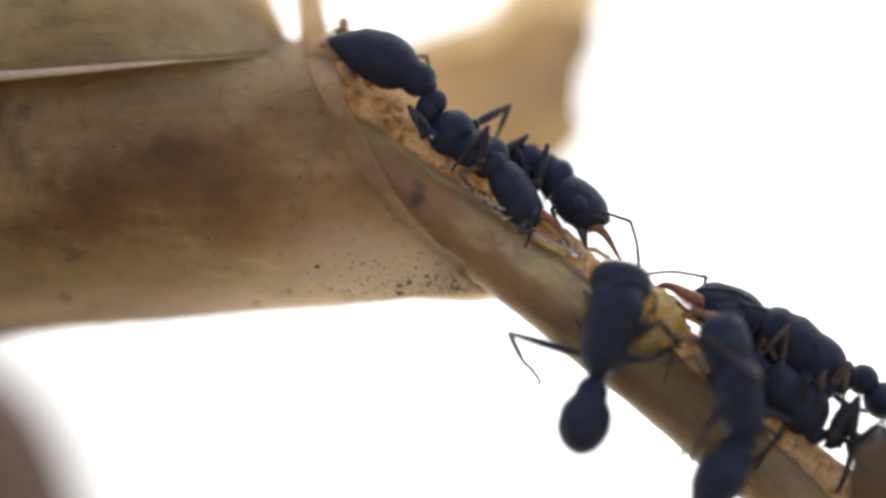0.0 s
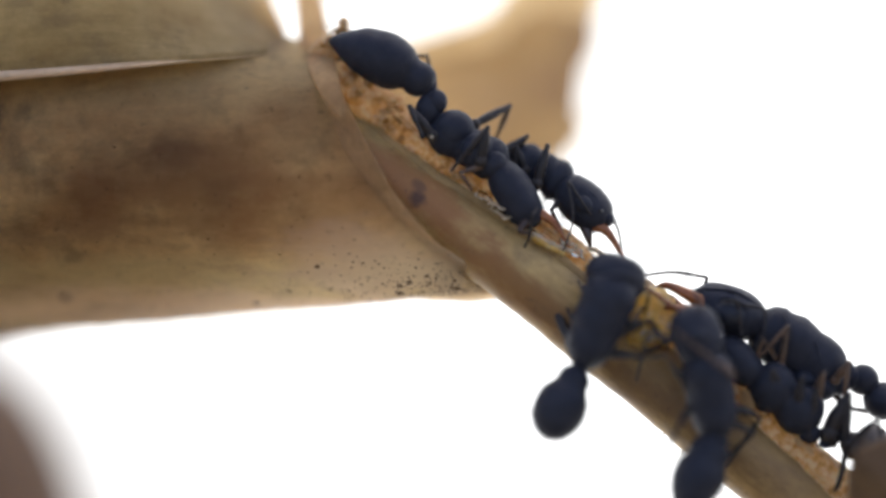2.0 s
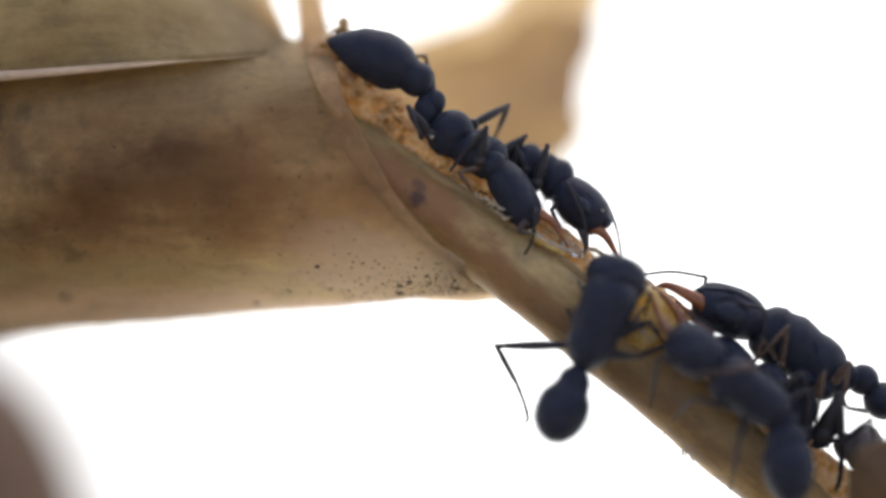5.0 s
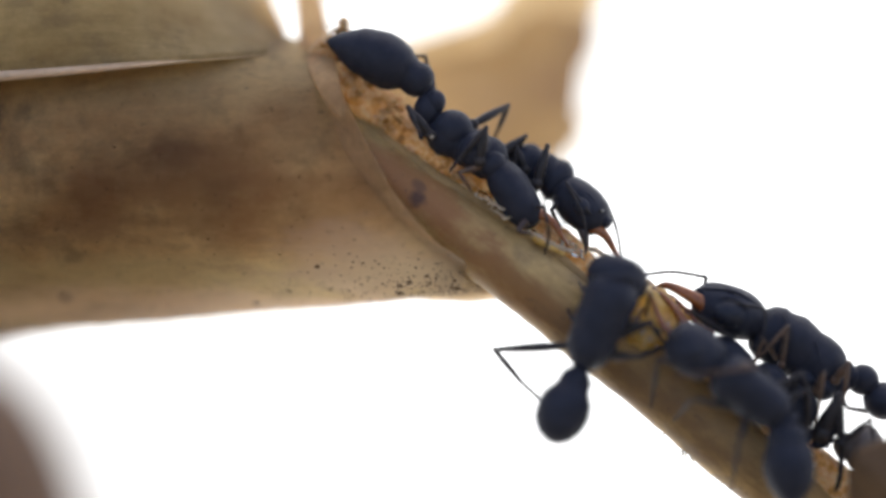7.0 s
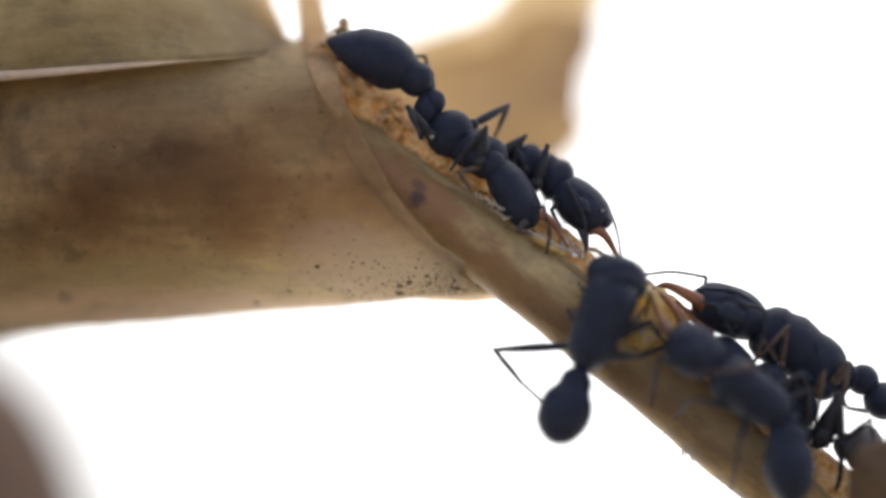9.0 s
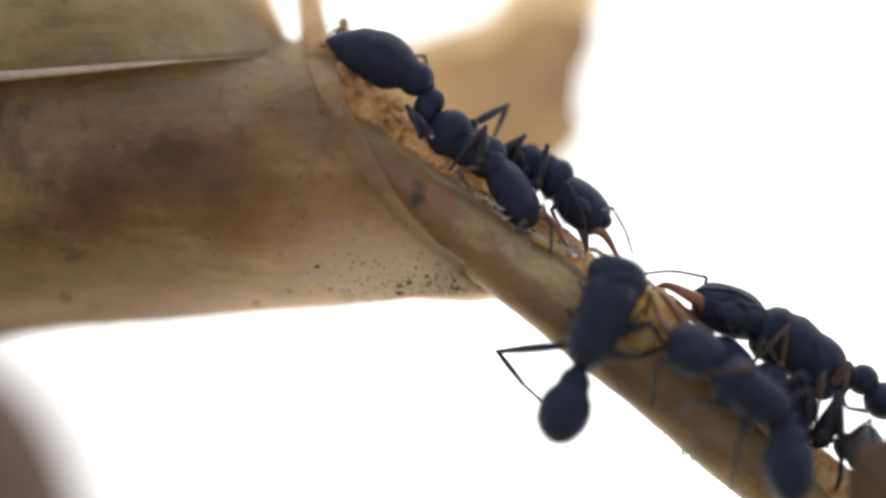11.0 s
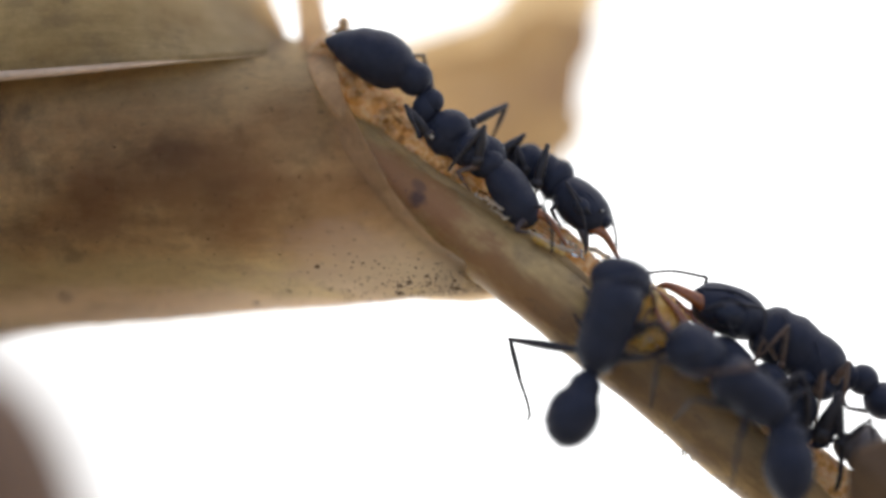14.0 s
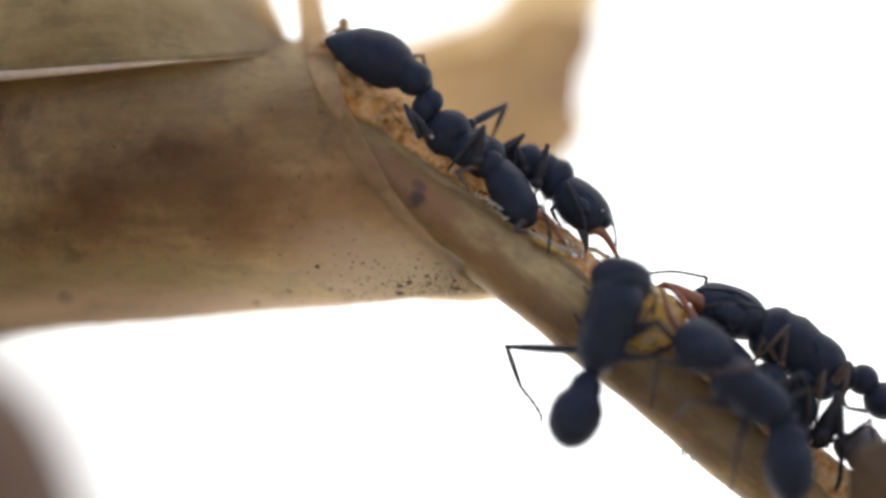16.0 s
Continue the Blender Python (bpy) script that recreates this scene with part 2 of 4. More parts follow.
def curve(points, n):
    """n places along a smooth curve through the points."""
    p = [Vector(q) for q in points]
    if len(p) == 2:
        return [p[0].lerp(p[1], i / (n - 1)) for i in range(n)]
    p = [2 * p[0] - p[1], *p, 2 * p[-1] - p[-2]]
    made = []
    for i in range(n):
        x = i / (n - 1) * (len(p) - 3)
        k = min(int(x), len(p) - 4)
        f = x - k
        a, b, c, d = p[k:k + 4]
        made.append(0.5 * (2 * b + (c - a) * f + (2 * a - 5 * b + 4 * c - d) * f * f + (3 * b - a - 3 * c + d) * f ** 3))
    return made


def outline(shape, n):
    """Stations and radii along a body, closer together at its ends."""
    s = [0.5 - 0.5 * math.cos(math.pi * i / (n - 1)) for i in range(n)]
    xs, rs = [a for a, _ in shape], [r for _, r in shape]
    fine = np.linspace(0, 1, 201)
    r = np.interp(fine, xs, rs)
    pad = np.pad(r, 4, mode="edge")
    soft = np.convolve(pad[2:-2], np.ones(5) / 5, "valid")
    w = np.minimum(1, np.minimum(fine, 1 - fine) / 0.05)
    r = r * (1 - w) + soft * w
    return s, list(np.interp(s, fine, r))


def sweep(bm, path, radii, seg=16, up=None, wide=1.0, tall=1.0, rough=0.0, scale=1.0):
    """A closed skin round a path (places) with radii in mm."""
    rings = []
    ref = Vector(up) if up is not None else Vector((0.13, -1, 0.21))
    for i, c in enumerate(path):
        d = (path[min(i + 1, len(path) - 1)] - path[max(i - 1, 0)]).normalized()
        side = d.cross(ref)
        side = side.normalized() if side.length > 1e-6 else Vector((1, 0, 0))
        top = side.cross(d).normalized()
        ring = []
        for k in range(seg):
            a = 2 * math.pi * k / seg
            r = max(radii[i], 0.001)
            q = c + (side * math.cos(a) * wide + top * math.sin(a) * tall) * r * MM
            if rough:
                q = q + (q - c) * rough * noise.fractal(q / MM * scale, 0.8, 2.0, 4)
            ring.append(bm.verts.new(q))
        rings.append(ring)
    for a, b in zip(rings, rings[1:]):
        for k in range(seg):
            bm.faces.new((a[k], a[(k + 1) % seg], b[(k + 1) % seg], b[k]))
    bm.faces.new(rings[0][::-1])
    bm.faces.new(rings[-1])
    return bm


def body(p0, p1, shape, r, up, n=26, wide=1.0, tall=1.0, sag=0.0, seg=22):
    """A turned body from p0 to p1; sag bends its middle against up, in mm."""
    bm = bmesh.new()
    s, rad = outline(shape, n)
    u = Vector(up).normalized()
    path = [p0.lerp(p1, x) - u * (sag * MM * 4 * x * (1 - x)) for x in s]
    return sweep(bm, path, [q * r for q in rad], seg, u, wide, tall, 0.045, 0.9)


def blob(bm, c, r, axes=None, seg=14, rough=0.0, scale=1.0):
    """An egg at c with three radii in mm along three axes."""
    ax = axes or (Vector((1, 0, 0)), Vector((0, 1, 0)), Vector((0, 0, 1)))
    made = bmesh.ops.create_uvsphere(bm, u_segments=seg, v_segments=max(6, seg * 2 // 3), radius=1)["verts"]
    for v in made:
        q = v.co.copy()
        k = 1 + (rough * noise.fractal((c / MM + q * 2) * scale, 0.8, 2.0, 4) if rough else 0)
        v.co = c + (ax[0] * q.x * r[0] + ax[1] * q.y * r[1] + ax[2] * q.z * r[2]) * MM * k
    return bm


def sheet(fn, nu, nv, thick):
    """A skin of fn(a, b), a and b from 0 to 1, thick mm through, closed at its rims."""
    bm = bmesh.new()
    grid = [[fn(i / (nu - 1), j / (nv - 1)) for j in range(nv)] for i in range(nu)]
    front, back = [], []
    for i in range(nu):
        fr, bk = [], []
        for j in range(nv):
            du = grid[min(i + 1, nu - 1)][j] - grid[max(i - 1, 0)][j]
            dv = grid[i][min(j + 1, nv - 1)] - grid[i][max(j - 1, 0)]
            n = du.cross(dv)
            n = n.normalized() if n.length > 0 else Vector((0, -1, 0))
            fr.append(bm.verts.new(grid[i][j] + n * thick * MM / 2))
            bk.append(bm.verts.new(grid[i][j] - n * thick * MM / 2))
        front.append(fr)
        back.append(bk)
    for i in range(nu - 1):
        for j in range(nv - 1):
            bm.faces.new((front[i][j], front[i + 1][j], front[i + 1][j + 1], front[i][j + 1]))
            bm.faces.new((back[i][j], back[i][j + 1], back[i + 1][j + 1], back[i + 1][j]))
    rim = [(i, 0) for i in range(nu)] + [(nu - 1, j) for j in range(1, nv)] + [(i, nv - 1) for i in range(nu - 2, -1, -1)] + [(0, j) for j in range(nv - 2, 0, -1)]
    for (i, j), (k, l) in zip(rim, rim[1:] + rim[:1]):
        bm.faces.new((front[i][j], front[k][l], back[k][l], back[i][j]))
    return bm


def hum(p, scale, seed=0.0):
    return noise.fractal(p / MM * scale + Vector((seed, seed * 1.7, 0)), 0.9, 2.0, 4)


# ---- backdrop ----
bm = bmesh.new()
bmesh.ops.create_grid(bm, x_segments=1, y_segments=1, size=0.85)
bmesh.ops.rotate(bm, verts=bm.verts, matrix=Matrix.Rotation(radians(90), 3, "X"))
bmesh.ops.translate(bm, verts=bm.verts, vec=(0, 0.35, 0))
tagged(part("backdrop", bm, WHITE, smooth=False), "plain bright white overcast sky in the distance", "sky", kind="structure")


# ---- unseen ground added far below to bounce light up ----
bm = bmesh.new()
bmesh.ops.create_grid(bm, x_segments=8, y_segments=8, size=60)
bmesh.ops.translate(bm, verts=bm.verts, vec=(0, 0, -0.9))
tagged(part("ground", bm, BOUNCE_GROUND, smooth=False), "unseen dull grey-brown ground added to bounce light up", "ground", kind="structure")


# ---- the dry sheath round the twig ----
def sheath_axis(u):
    """Height, radius of the sheath (mm) at u mm across."""
    us = [-25, -19.6, -13.35, -5.6, -3.6, -2.1, -1.1, 0.4, 2.15, 3.5]
    mid = [3.4, 3.5, 3.5, 3.1, 1.95, 1.15, 0.9, 0.48, 0.03, -0.3]
    rad = [7.5, 7.3, 6.75, 5.65, 4.3, 3.38, 2.95, 2.45, 1.9, 1.5]
    return float(np.interp(u, us, mid)), float(np.interp(u, us, rad))


def sheath_end(phi):
    """Where the mouth is torn off, by the angle round the sheath: 0 faces the lens, 90 is the top."""
    return float(np.interp(phi, [-90, -60, -40, -23, -7, 23, 42, 58, 70, 90, 115, 150, 200, 240, 270], [3.2, 2.8, 2.05, 1.15, -0.35, -2.4, -3.6, -4.6, -5.5, -6.0, -9.5, -11.0, -10.5, -4.0, 3.3]))


def sheath_place(u, phi, lift=0.0):
    mid, r = sheath_axis(u)
    r += lift
    a = radians(phi)
    deep = float(np.interp(u, [-25, -5.6, -1, 0.4, 2.2, 3.5], [8.6, 4.2, 1.9, 1.7, 2.4, 2.8]))
    return at(u, mid + r * math.sin(a), deep - r * math.cos(a))


def sheath_lift(u, phi):
    p = sheath_place(u, phi)
    edge = max(0.0, 1 - (sheath_end(phi) - u) / 1.2)
    return 0.10 * hum(p, 0.35) + 0.03 * hum(p, 1.6, 5) + 0.34 * edge * edge


def rim_width(phi):
    """How far the rolled band along the mouth reaches back, mm."""
    a = (phi + 14) / 84
    return (0.12 + 1.8 * math.sin(math.pi * min(1.0, a * 0.9 + 0.05)) ** 0.7) * min(1.0, 0.1 + a * 2.2) if 0 <= a <= 1 else 0.0


def sheath_skin(a, b):
    phi = -90 + 360 * b
    end = sheath_end(phi) - 0.85 * rim_width(phi)
    u = -25 + (end + 25) * (1 - (1 - a) ** 1.35)
    return sheath_place(u, phi, sheath_lift(u, phi))


sheath = thing("leaf_sheath", at(-15, -3.8, 0.8), "dry brown spotted leaf sheath wrapped round the twig", "plant sheath")
part("tube", sheet(sheath_skin, 90, 120, 0.16), SHEATH, sheath)


# unseen roll added inside the tube to hold back light from behind
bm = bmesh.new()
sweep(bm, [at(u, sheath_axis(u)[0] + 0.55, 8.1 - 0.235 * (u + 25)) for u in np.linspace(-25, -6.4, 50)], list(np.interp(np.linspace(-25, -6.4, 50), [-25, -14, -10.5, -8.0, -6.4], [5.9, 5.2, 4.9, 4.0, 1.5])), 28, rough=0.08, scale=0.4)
part("blocking_roll", bm, ROLL_BROWN, sheath, "unseen brown roll added inside the sheath to block backlight")

BLADE_LINES = [curve(k, 40) for k in (
    [at(-27.1, 6.9, 0.6), at(-19.6, 7.58, -0.2), at(-13.1, 8.15, -0.5), at(-8.35, 8.55, 1.6), at(-6.55, 8.7, 5)],
    [at(-27.1, 11.03, 1.2), at(-19.6, 11.03, 0.4), at(-13.1, 11.03, 2), at(-9.6, 11.03, 6), at(-8.43, 11.03, 9)],
    [at(-27.1, 15.03, 5), at(-19.6, 15.03, 4.2), at(-14.1, 14.78, 6), at(-11.35, 14.03, 9), at(-9.97, 14.03, 11.5)])]


def blade_skin(a, b):
    p, q, r = (k[round(a * 39)] for k in BLADE_LINES)
    c = curve([p, q, r], 24)[round(b * 23)]
    return c + Vector((0, -1, 0)) * MM * 0.06 * hum(c, 0.4, 3)


part("blade", sheet(blade_skin, 40, 24, 0.22), BLADE, sheath, "olive brown overlapping leaf blade with a rolled margin painted as lit")
bm = bmesh.new()
sweep(bm, curve([at(-27.1, 7.22, 0), at(-19.6, 7.65, -0.8), at(-13.1, 8.18, -1.2), at(-8.6, 8.53, 0.8), at(-6.97, 8.68, 3.8)], 40), [0.012 + 0.30 * max(0.0, 1 - i / 23) ** 0.7 for i in range(40)], 10)
part("margin", bm, LIT_MARGIN, sheath, "rolled leaf margin painted pale for light leaking past it")

EDGE_LINES = [curve(k, 24) for k in ([at(-7.17, 8.62, 4.5), at(-7.65, 9.77, 6.5), at(-8.22, 10.77, 8.5), at(-8.97, 12.52, 11)], [at(-6.7, 8.52, 4.3), at(-6.97, 9.77, 6.3), at(-7.4, 10.9, 8.3), at(-7.97, 12.52, 10.8)])]
part("thin_margin", sheet(lambda a, b: EDGE_LINES[0][round(a * 23)].lerp(EDGE_LINES[1][round(a * 23)], b), 24, 8, 0.03), FOLD, sheath, "pale thin papery edge of the blade")

# rolled band along the torn edge
def rim_skin(a, b):
    phi = -14 + 84 * a
    u = sheath_end(phi) + 0.02 - rim_width(phi) * (1 - b)
    return sheath_place(u, phi, sheath_lift(u, phi) + 0.06 + 0.03 * b + 0.03 * math.sin(math.pi * b) ** 0.8 + 0.03 * hum(at(u, phi * 0.05), 1.1, 6))


part("rim", sheet(rim_skin, 60, 12, 0.06), STRIPE, sheath, "paler rolled rim of the torn mouth")

# pale strip of torn sheath that stands up from the mouth
STRIP = curve([at(-6.15, 13.28, 9), at(-5.92, 11.03, 7), at(-5.7, 9.53, 4.4), at(-5.35, 8.03, 1), at(-4.85, 6.72, -1.2), at(-4.45, 5.88, -1.75)], 30)
bm = sheet(lambda a, b: STRIP[round(a * 29)]
           + Vector(((1.35 + 0.2 * a) * (b - 0.5) * (1 - 0.92 * a ** 3), -0.22 * math.sin(math.pi * b), 0.3 * (b - 0.5))) * MM, 30, 9, 0.08)
part("strip", bm, STRIPE, sheath, "upright brown strip of torn sheath")

rng = random.Random(11)
bm = bmesh.new()
for k in range(500):
    big = k < 14
    u = rng.triangular(-8.5, 2.4, 0.3) if k < 150 else rng.uniform(-18, -4)
    phi = rng.triangular(-84, -20, -62) if k < 150 else rng.uniform(-75, 10)
    if k >= 400:
        u, phi = rng.triangular(-7.5, 2.6, -1.0), rng.triangular(-80, -24, -52)
    elif k >= 190:
        u, phi = rng.triangular(-1.5, 3.1, 2.2), rng.triangular(-88, -22, -70)
    if u > sheath_end(phi) - 0.15:
        continue
    r = rng.uniform(0.08, 0.16) if big else rng.uniform(0.015, 0.055)
    c = sheath_place(u, phi, sheath_lift(u, phi) + 0.07)
    n = (sheath_place(u, phi, 1.0) - sheath_place(u, phi, 0.0)).normalized()
    side = n.cross(Vector((0.2, 0.1, 1))).normalized()
    blob(bm, c, (r * rng.uniform(0.8, 1.6), r * 0.8, 0.03), (side, n.cross(side), n), 8, 0.9, 6.0)
tagged(part("specks", bm, DIRT, sheath, "dark dirt specks along the lower side"), kind="stuff")

# ---- the twig ----
twig = thing("twig", at(3, -0.6, 0.5), "brown peeled twig with torn golden pith along its top", "twig")
STEM = [at(-6.97, 6.28, 2.6), at(-4.72, 4.72, 2.2), at(-2.4, 2.98, 1.5), at(3.05, -0.72, 0.5), at(8.4, -4.97, 0.5), at(13.9, -9.5, 0.5), at(21.4, -15.68, 0.5)]
bm = bmesh.new()
sweep(bm, curve(STEM, 90), [1.62 + 0.04 * math.sin(i * 0.37) for i in range(90)], 36, rough=0.035, scale=0.9)
part("skin", bm, BARK, twig, "olive brown twig skin, shade painted redder by the sheath and darker below")
STEM_LINE = curve(STEM, 90)
PITHLINE = [at(-5, 9.47, 2.3), at(-4.8, 8.77, 2.5), at(-4.3, 7.52, 2.4), at(-2.1, 5.47, 2.1), at(0.15, 3.65, 1.8), at(2.9, 1.32, 1.6), at(5.65, -0.55, 1.5), at(8.4, -2.7, 1.4), at(12.9, -6.67, 0.5), at(17.9, -10.92, 0), at(21.39, -13.85, 0)]
bm = bmesh.new()
sweep(bm, curve(PITHLINE, 170), [(0.98 + 0.1 * math.sin(i * 0.21)) * min(1, 0.45 + i / 22) for i in range(170)], 32, rough=0.20, scale=1.5)
part("pith", bm, PITH, twig, "torn golden fibrous pith")


def on_stem(i, turn, out):
    """A place at station i along the stem, turned up from the lens side, out mm from its middle."""
    c, d = STEM_LINE[i], (STEM_LINE[min(i + 1, 89)] - STEM_LINE[max(i - 1, 0)]).normalized()
    side = Vector((0, -1, 0)).cross(d).normalized()
    return c + (Vector((0, -1, 0)) * math.cos(radians(turn)) + side * math.sin(radians(turn))) * out * MM


bm = bmesh.new()
lip = curve([on_stem(i, 62 + 7 * math.sin(i * 0.5) * math.sin(i * 0.23), 1.66) for i in range(16, 62, 3)], 90)
sweep(bm, lip, [0.05 + 0.10 * math.sin(math.pi * (i + 0.5) / 90) ** 0.5 for i in range(90)], 12, wide=1.5, tall=0.8, rough=0.35, scale=0.8)
part("split_edge", bm, LIP, twig, "pale frayed edge where the skin is split")

rng = random.Random(4)
bm = bmesh.new()
line = curve(PITHLINE, 200)
for k in range(230):
    i = int(6 + 60 * rng.random() ** 1.3) if k < 170 else int(66 + 120 * rng.random())
    turn = radians(rng.uniform(-35, 115))
    c = line[i] + (Vector((0.62, 0, 0.78)) * math.cos(turn) + Vector((0, -1, 0)) * math.sin(turn)) * rng.uniform(0.85, 1.12) * MM
    r = rng.uniform(0.06, 0.24) * (1.0 if k < 170 else 0.6)
    blob(bm, c, (r, r * rng.uniform(0.6, 1.2), r * rng.uniform(0.5, 1.0)), seg=8, rough=0.5, scale=3)
tagged(part("crumb_litter", bm, PITH, twig, "loose golden crumbs of torn pith"), kind="stuff")

def tuft(c, count, length, seed):
    """A few torn hair-thin fibres hanging from the twig's edge."""
    g = random.Random(seed)
    bm = bmesh.new()
    for k in range(count):
        d = Vector((g.uniform(-0.8, 0.3), g.uniform(-0.4, 0.4), g.uniform(-1, -0.1))) * length * g.uniform(0.4, 1.0) * MM
        e = Vector((g.uniform(-0.3, 0.3), 0, g.uniform(-0.3, 0.3))) * length * MM
        o = c + Vector((g.uniform(-0.3, 0.3), 0, g.uniform(-0.15, 0.15))) * MM
        sweep(bm, curve([o, o + d * 0.5 + e * 0.3, o + d + e], 8), [0.036 - 0.003 * i for i in range(8)], 5)
    part("torn_fibre", bm, FIBRE, twig)


tuft(at(9.9, -8.1, 0.3), 7, 0.45, 1)
tuft(at(10.75, -8.9, 0.3), 11, 0.8, 2)
tuft(at(12.6, -10.43, 0.2), 6, 0.4, 3)
tuft(at(8.15, -6.62, 0.3), 3, 0.2, 4)
tuft(at(-5.1, 9.78, 0.6), 5, 0.4, 5)
bm = bmesh.new()
for k in range(26):
    g = rng.uniform(0.24, 0.92)
    i = int(g * 199)
    o = line[i] + Vector((rng.uniform(-0.3, 0.5), -0.95, rng.uniform(0.0, 0.7))) * MM
    d = (line[min(i + 6, 199)] - line[i]).normalized()
    w = rng.uniform(0.8, 2.4) * MM
    sweep(bm, curve([o, o + d * w * 0.5 + Vector((0, -0.05, rng.uniform(-0.1, 0.1))) * MM, o + d * w], 10), [0.05 * math.sin(math.pi * (j + 0.5) / 10) + 0.01 for j in range(10)], 6)
tagged(part("fibre_litter", bm, PITH, twig, "long golden fibres lying along the pith"), kind="stuff")

for corners in ((at(10.6, -4.27, -0.95), at(11.2, -4.52, -1.2), at(11.4, -5.12, -1.15), at(10.8, -4.67, -1.1)), (at(11.3, -4.52, -1.15), at(11.8, -4.97, -1.3), at(12.5, -5.67, -1.2), at(11.3, -5.42, -1.25)), (at(13.05, -6.22, -1), at(13.65, -6.27, -1.2), at(13.8, -7.02, -1.2), at(13.2, -7.17, -1.1)), (at(15.5, -8.27, -1), at(16.2, -8.72, -1.2), at(16.4, -9.12, -1.2), at(15.7, -8.77, -1.1))):
    p, q, r, w = corners
    bm = sheet(lambda a, b: p.lerp(q, a).lerp(w.lerp(r, a), b) + Vector((0.12 * hum(at(a * 3, b * 3), 0.6, 9), -0.14 * math.sin(math.pi * a), 0.12 * hum(at(a * 3, b * 3), 0.6, 5))) * MM, 9, 7, 0.05)
    part("torn_flake", bm, FOLD, twig, "pale papery flake of torn skin", p)

# ---- leaves behind and in front ----
FLAP_LINES = [curve(k, 60) for k in (
    [at(-4.6, 6.28, 16), at(-3.6, 8.28, 16.5), at(-1.23, 9.47, 17), at(1.9, 10.53, 17.6), at(3.77, 12.53, 18), at(7.7, 12.53, 18.4)],
    [at(-3.6, 4.53, 16), at(-1.35, 3.77, 16), at(0.9, 2.77, 16.2), at(2.9, 2.77, 16.6), at(5.1, 3.62, 17), at(6.1, 5.03, 17.4)])]


def flap_skin(a, b):
    top, low = FLAP_LINES[0][round(a * 59)], FLAP_LINES[1][round(a * 59)]
    p = top.lerp(low, b) + Vector((0, 1, 0)) * MM * 0.9 * math.sin(math.pi * b)
    jag = max(0.0, (a - 0.85) / 0.15)
    torn = float(np.interp(b, [0, 0.2, 0.5, 0.56, 0.6, 0.85, 0.95, 1], [-0.25, -0.2, 0.05, -0.05, -0.55, -0.2, 0.2, 0.35]))
    p = p + Vector((jag * (torn + 0.3 * hum(p, 0.8, 2)), 0.3 * hum(p, 0.3), 0)) * MM
    return p


flap = thing("torn_leaf_flap", at(0.4, 3.52, 16), "golden brown torn leaf piece behind the twig", "leaf")


def fold_width(a):
    return max(0.02, (0.13 + 0.12 * a + 0.12 * hum(at(a * 20, 0), 0.3, 8)) * min(1.0, a / 0.15))


part("leaf_blade", sheet(lambda a, b: flap_skin(a, fold_width(a) + (1 - fold_width(a)) * b), 60, 40, 0.14), FLAP, flap)


def fold_skin(a, b):
    return flap_skin(a, b * (fold_width(a) + 0.02)) + Vector((0, 0.25, 0)) * MM


part("folded_margin", sheet(fold_skin, 60, 14, 0.06), FOLD, flap, "pale thin folded margin")

far = part("blurred_leaf", sheet(lambda a, b: curve([at(-24.35, -1.98, 60), at(-19.18, -4.47, 62), at(-16.77, -6.97, 63), at(-15.47, -9.72, 64), at(-14.22, -13.97, 67)], 24)[round(a * 23)].lerp(
    curve([at(-29.43, -6.47, 52), at(-26.93, -8.97, 52), at(-25.43, -10.97, 52), at(-23.93, -13.97, 53), at(-22.68, -17.73, 55)], 24)[round(a * 23)], b)
    + Vector((0, -6 * math.sin(math.pi * b) * MM, 0)), 24, 16, 0.4), FAR_LEAF, origin=at(-18.93, -11.03, 44))
tagged(far, "dull brown leaf far out of focus", "leaf")

near = part("foreground_leaf", sheet(lambda a, b: curve([at(17.97, -13.47, -3), at(17.97, -10.72, -3.2), at(18.1, -9.35, -3.5), at(18.75, -8.67, -3.5), at(21.39, -8.02, -3.5)], 24)[round(a * 23)].lerp(
    curve([at(21.39, -14.22, -3), at(21.89, -12.97, -3.2), at(22.64, -12.47, -3.5), at(23.39, -12.47, -3.5), at(23.89, -12.22, -3.5)], 24)[round(a * 23)], b)
    + Vector((0, -0.8 * math.sin(math.pi * b) * MM, 0)), 24, 16, 0.3), NEAR_LEAF, origin=at(19.6, -11.03, -3))
tagged(near, "brown curled leaf tip close to the lens", "leaf")

# ---- ants ----
HEAD = [(0, 0), (0.02, 0.3), (0.07, 0.55), (0.18, 0.82), (0.35, 0.97), (0.55, 1.0), (0.75, 0.92), (0.88, 0.74), (0.96, 0.48), (1, 0)]
THORAX = [(0, 0), (0.02, 0.3), (0.05, 0.5), (0.12, 0.84), (0.22, 1.0), (0.32, 0.96), (0.37, 0.86), (0.385, 0.84), (0.41, 0.88), (0.49, 0.91), (0.56, 0.84), (0.59, 0.76), (0.605, 0.75), (0.64, 0.83), (0.76, 0.93), (0.86, 0.82), (0.94, 0.56), (0.98, 0.3), (1, 0)]
SMOOTH_THORAX = [(0, 0), (0.02, 0.3), (0.05, 0.5), (0.12, 0.84), (0.22, 1.0), (0.34, 1.0), (0.40, 0.955), (0.415, 0.94), (0.44, 0.96), (0.54, 0.95), (0.62, 0.90), (0.635, 0.885), (0.66, 0.90), (0.78, 0.86), (0.87, 0.74), (0.94, 0.52), (0.98, 0.3), (1, 0)]
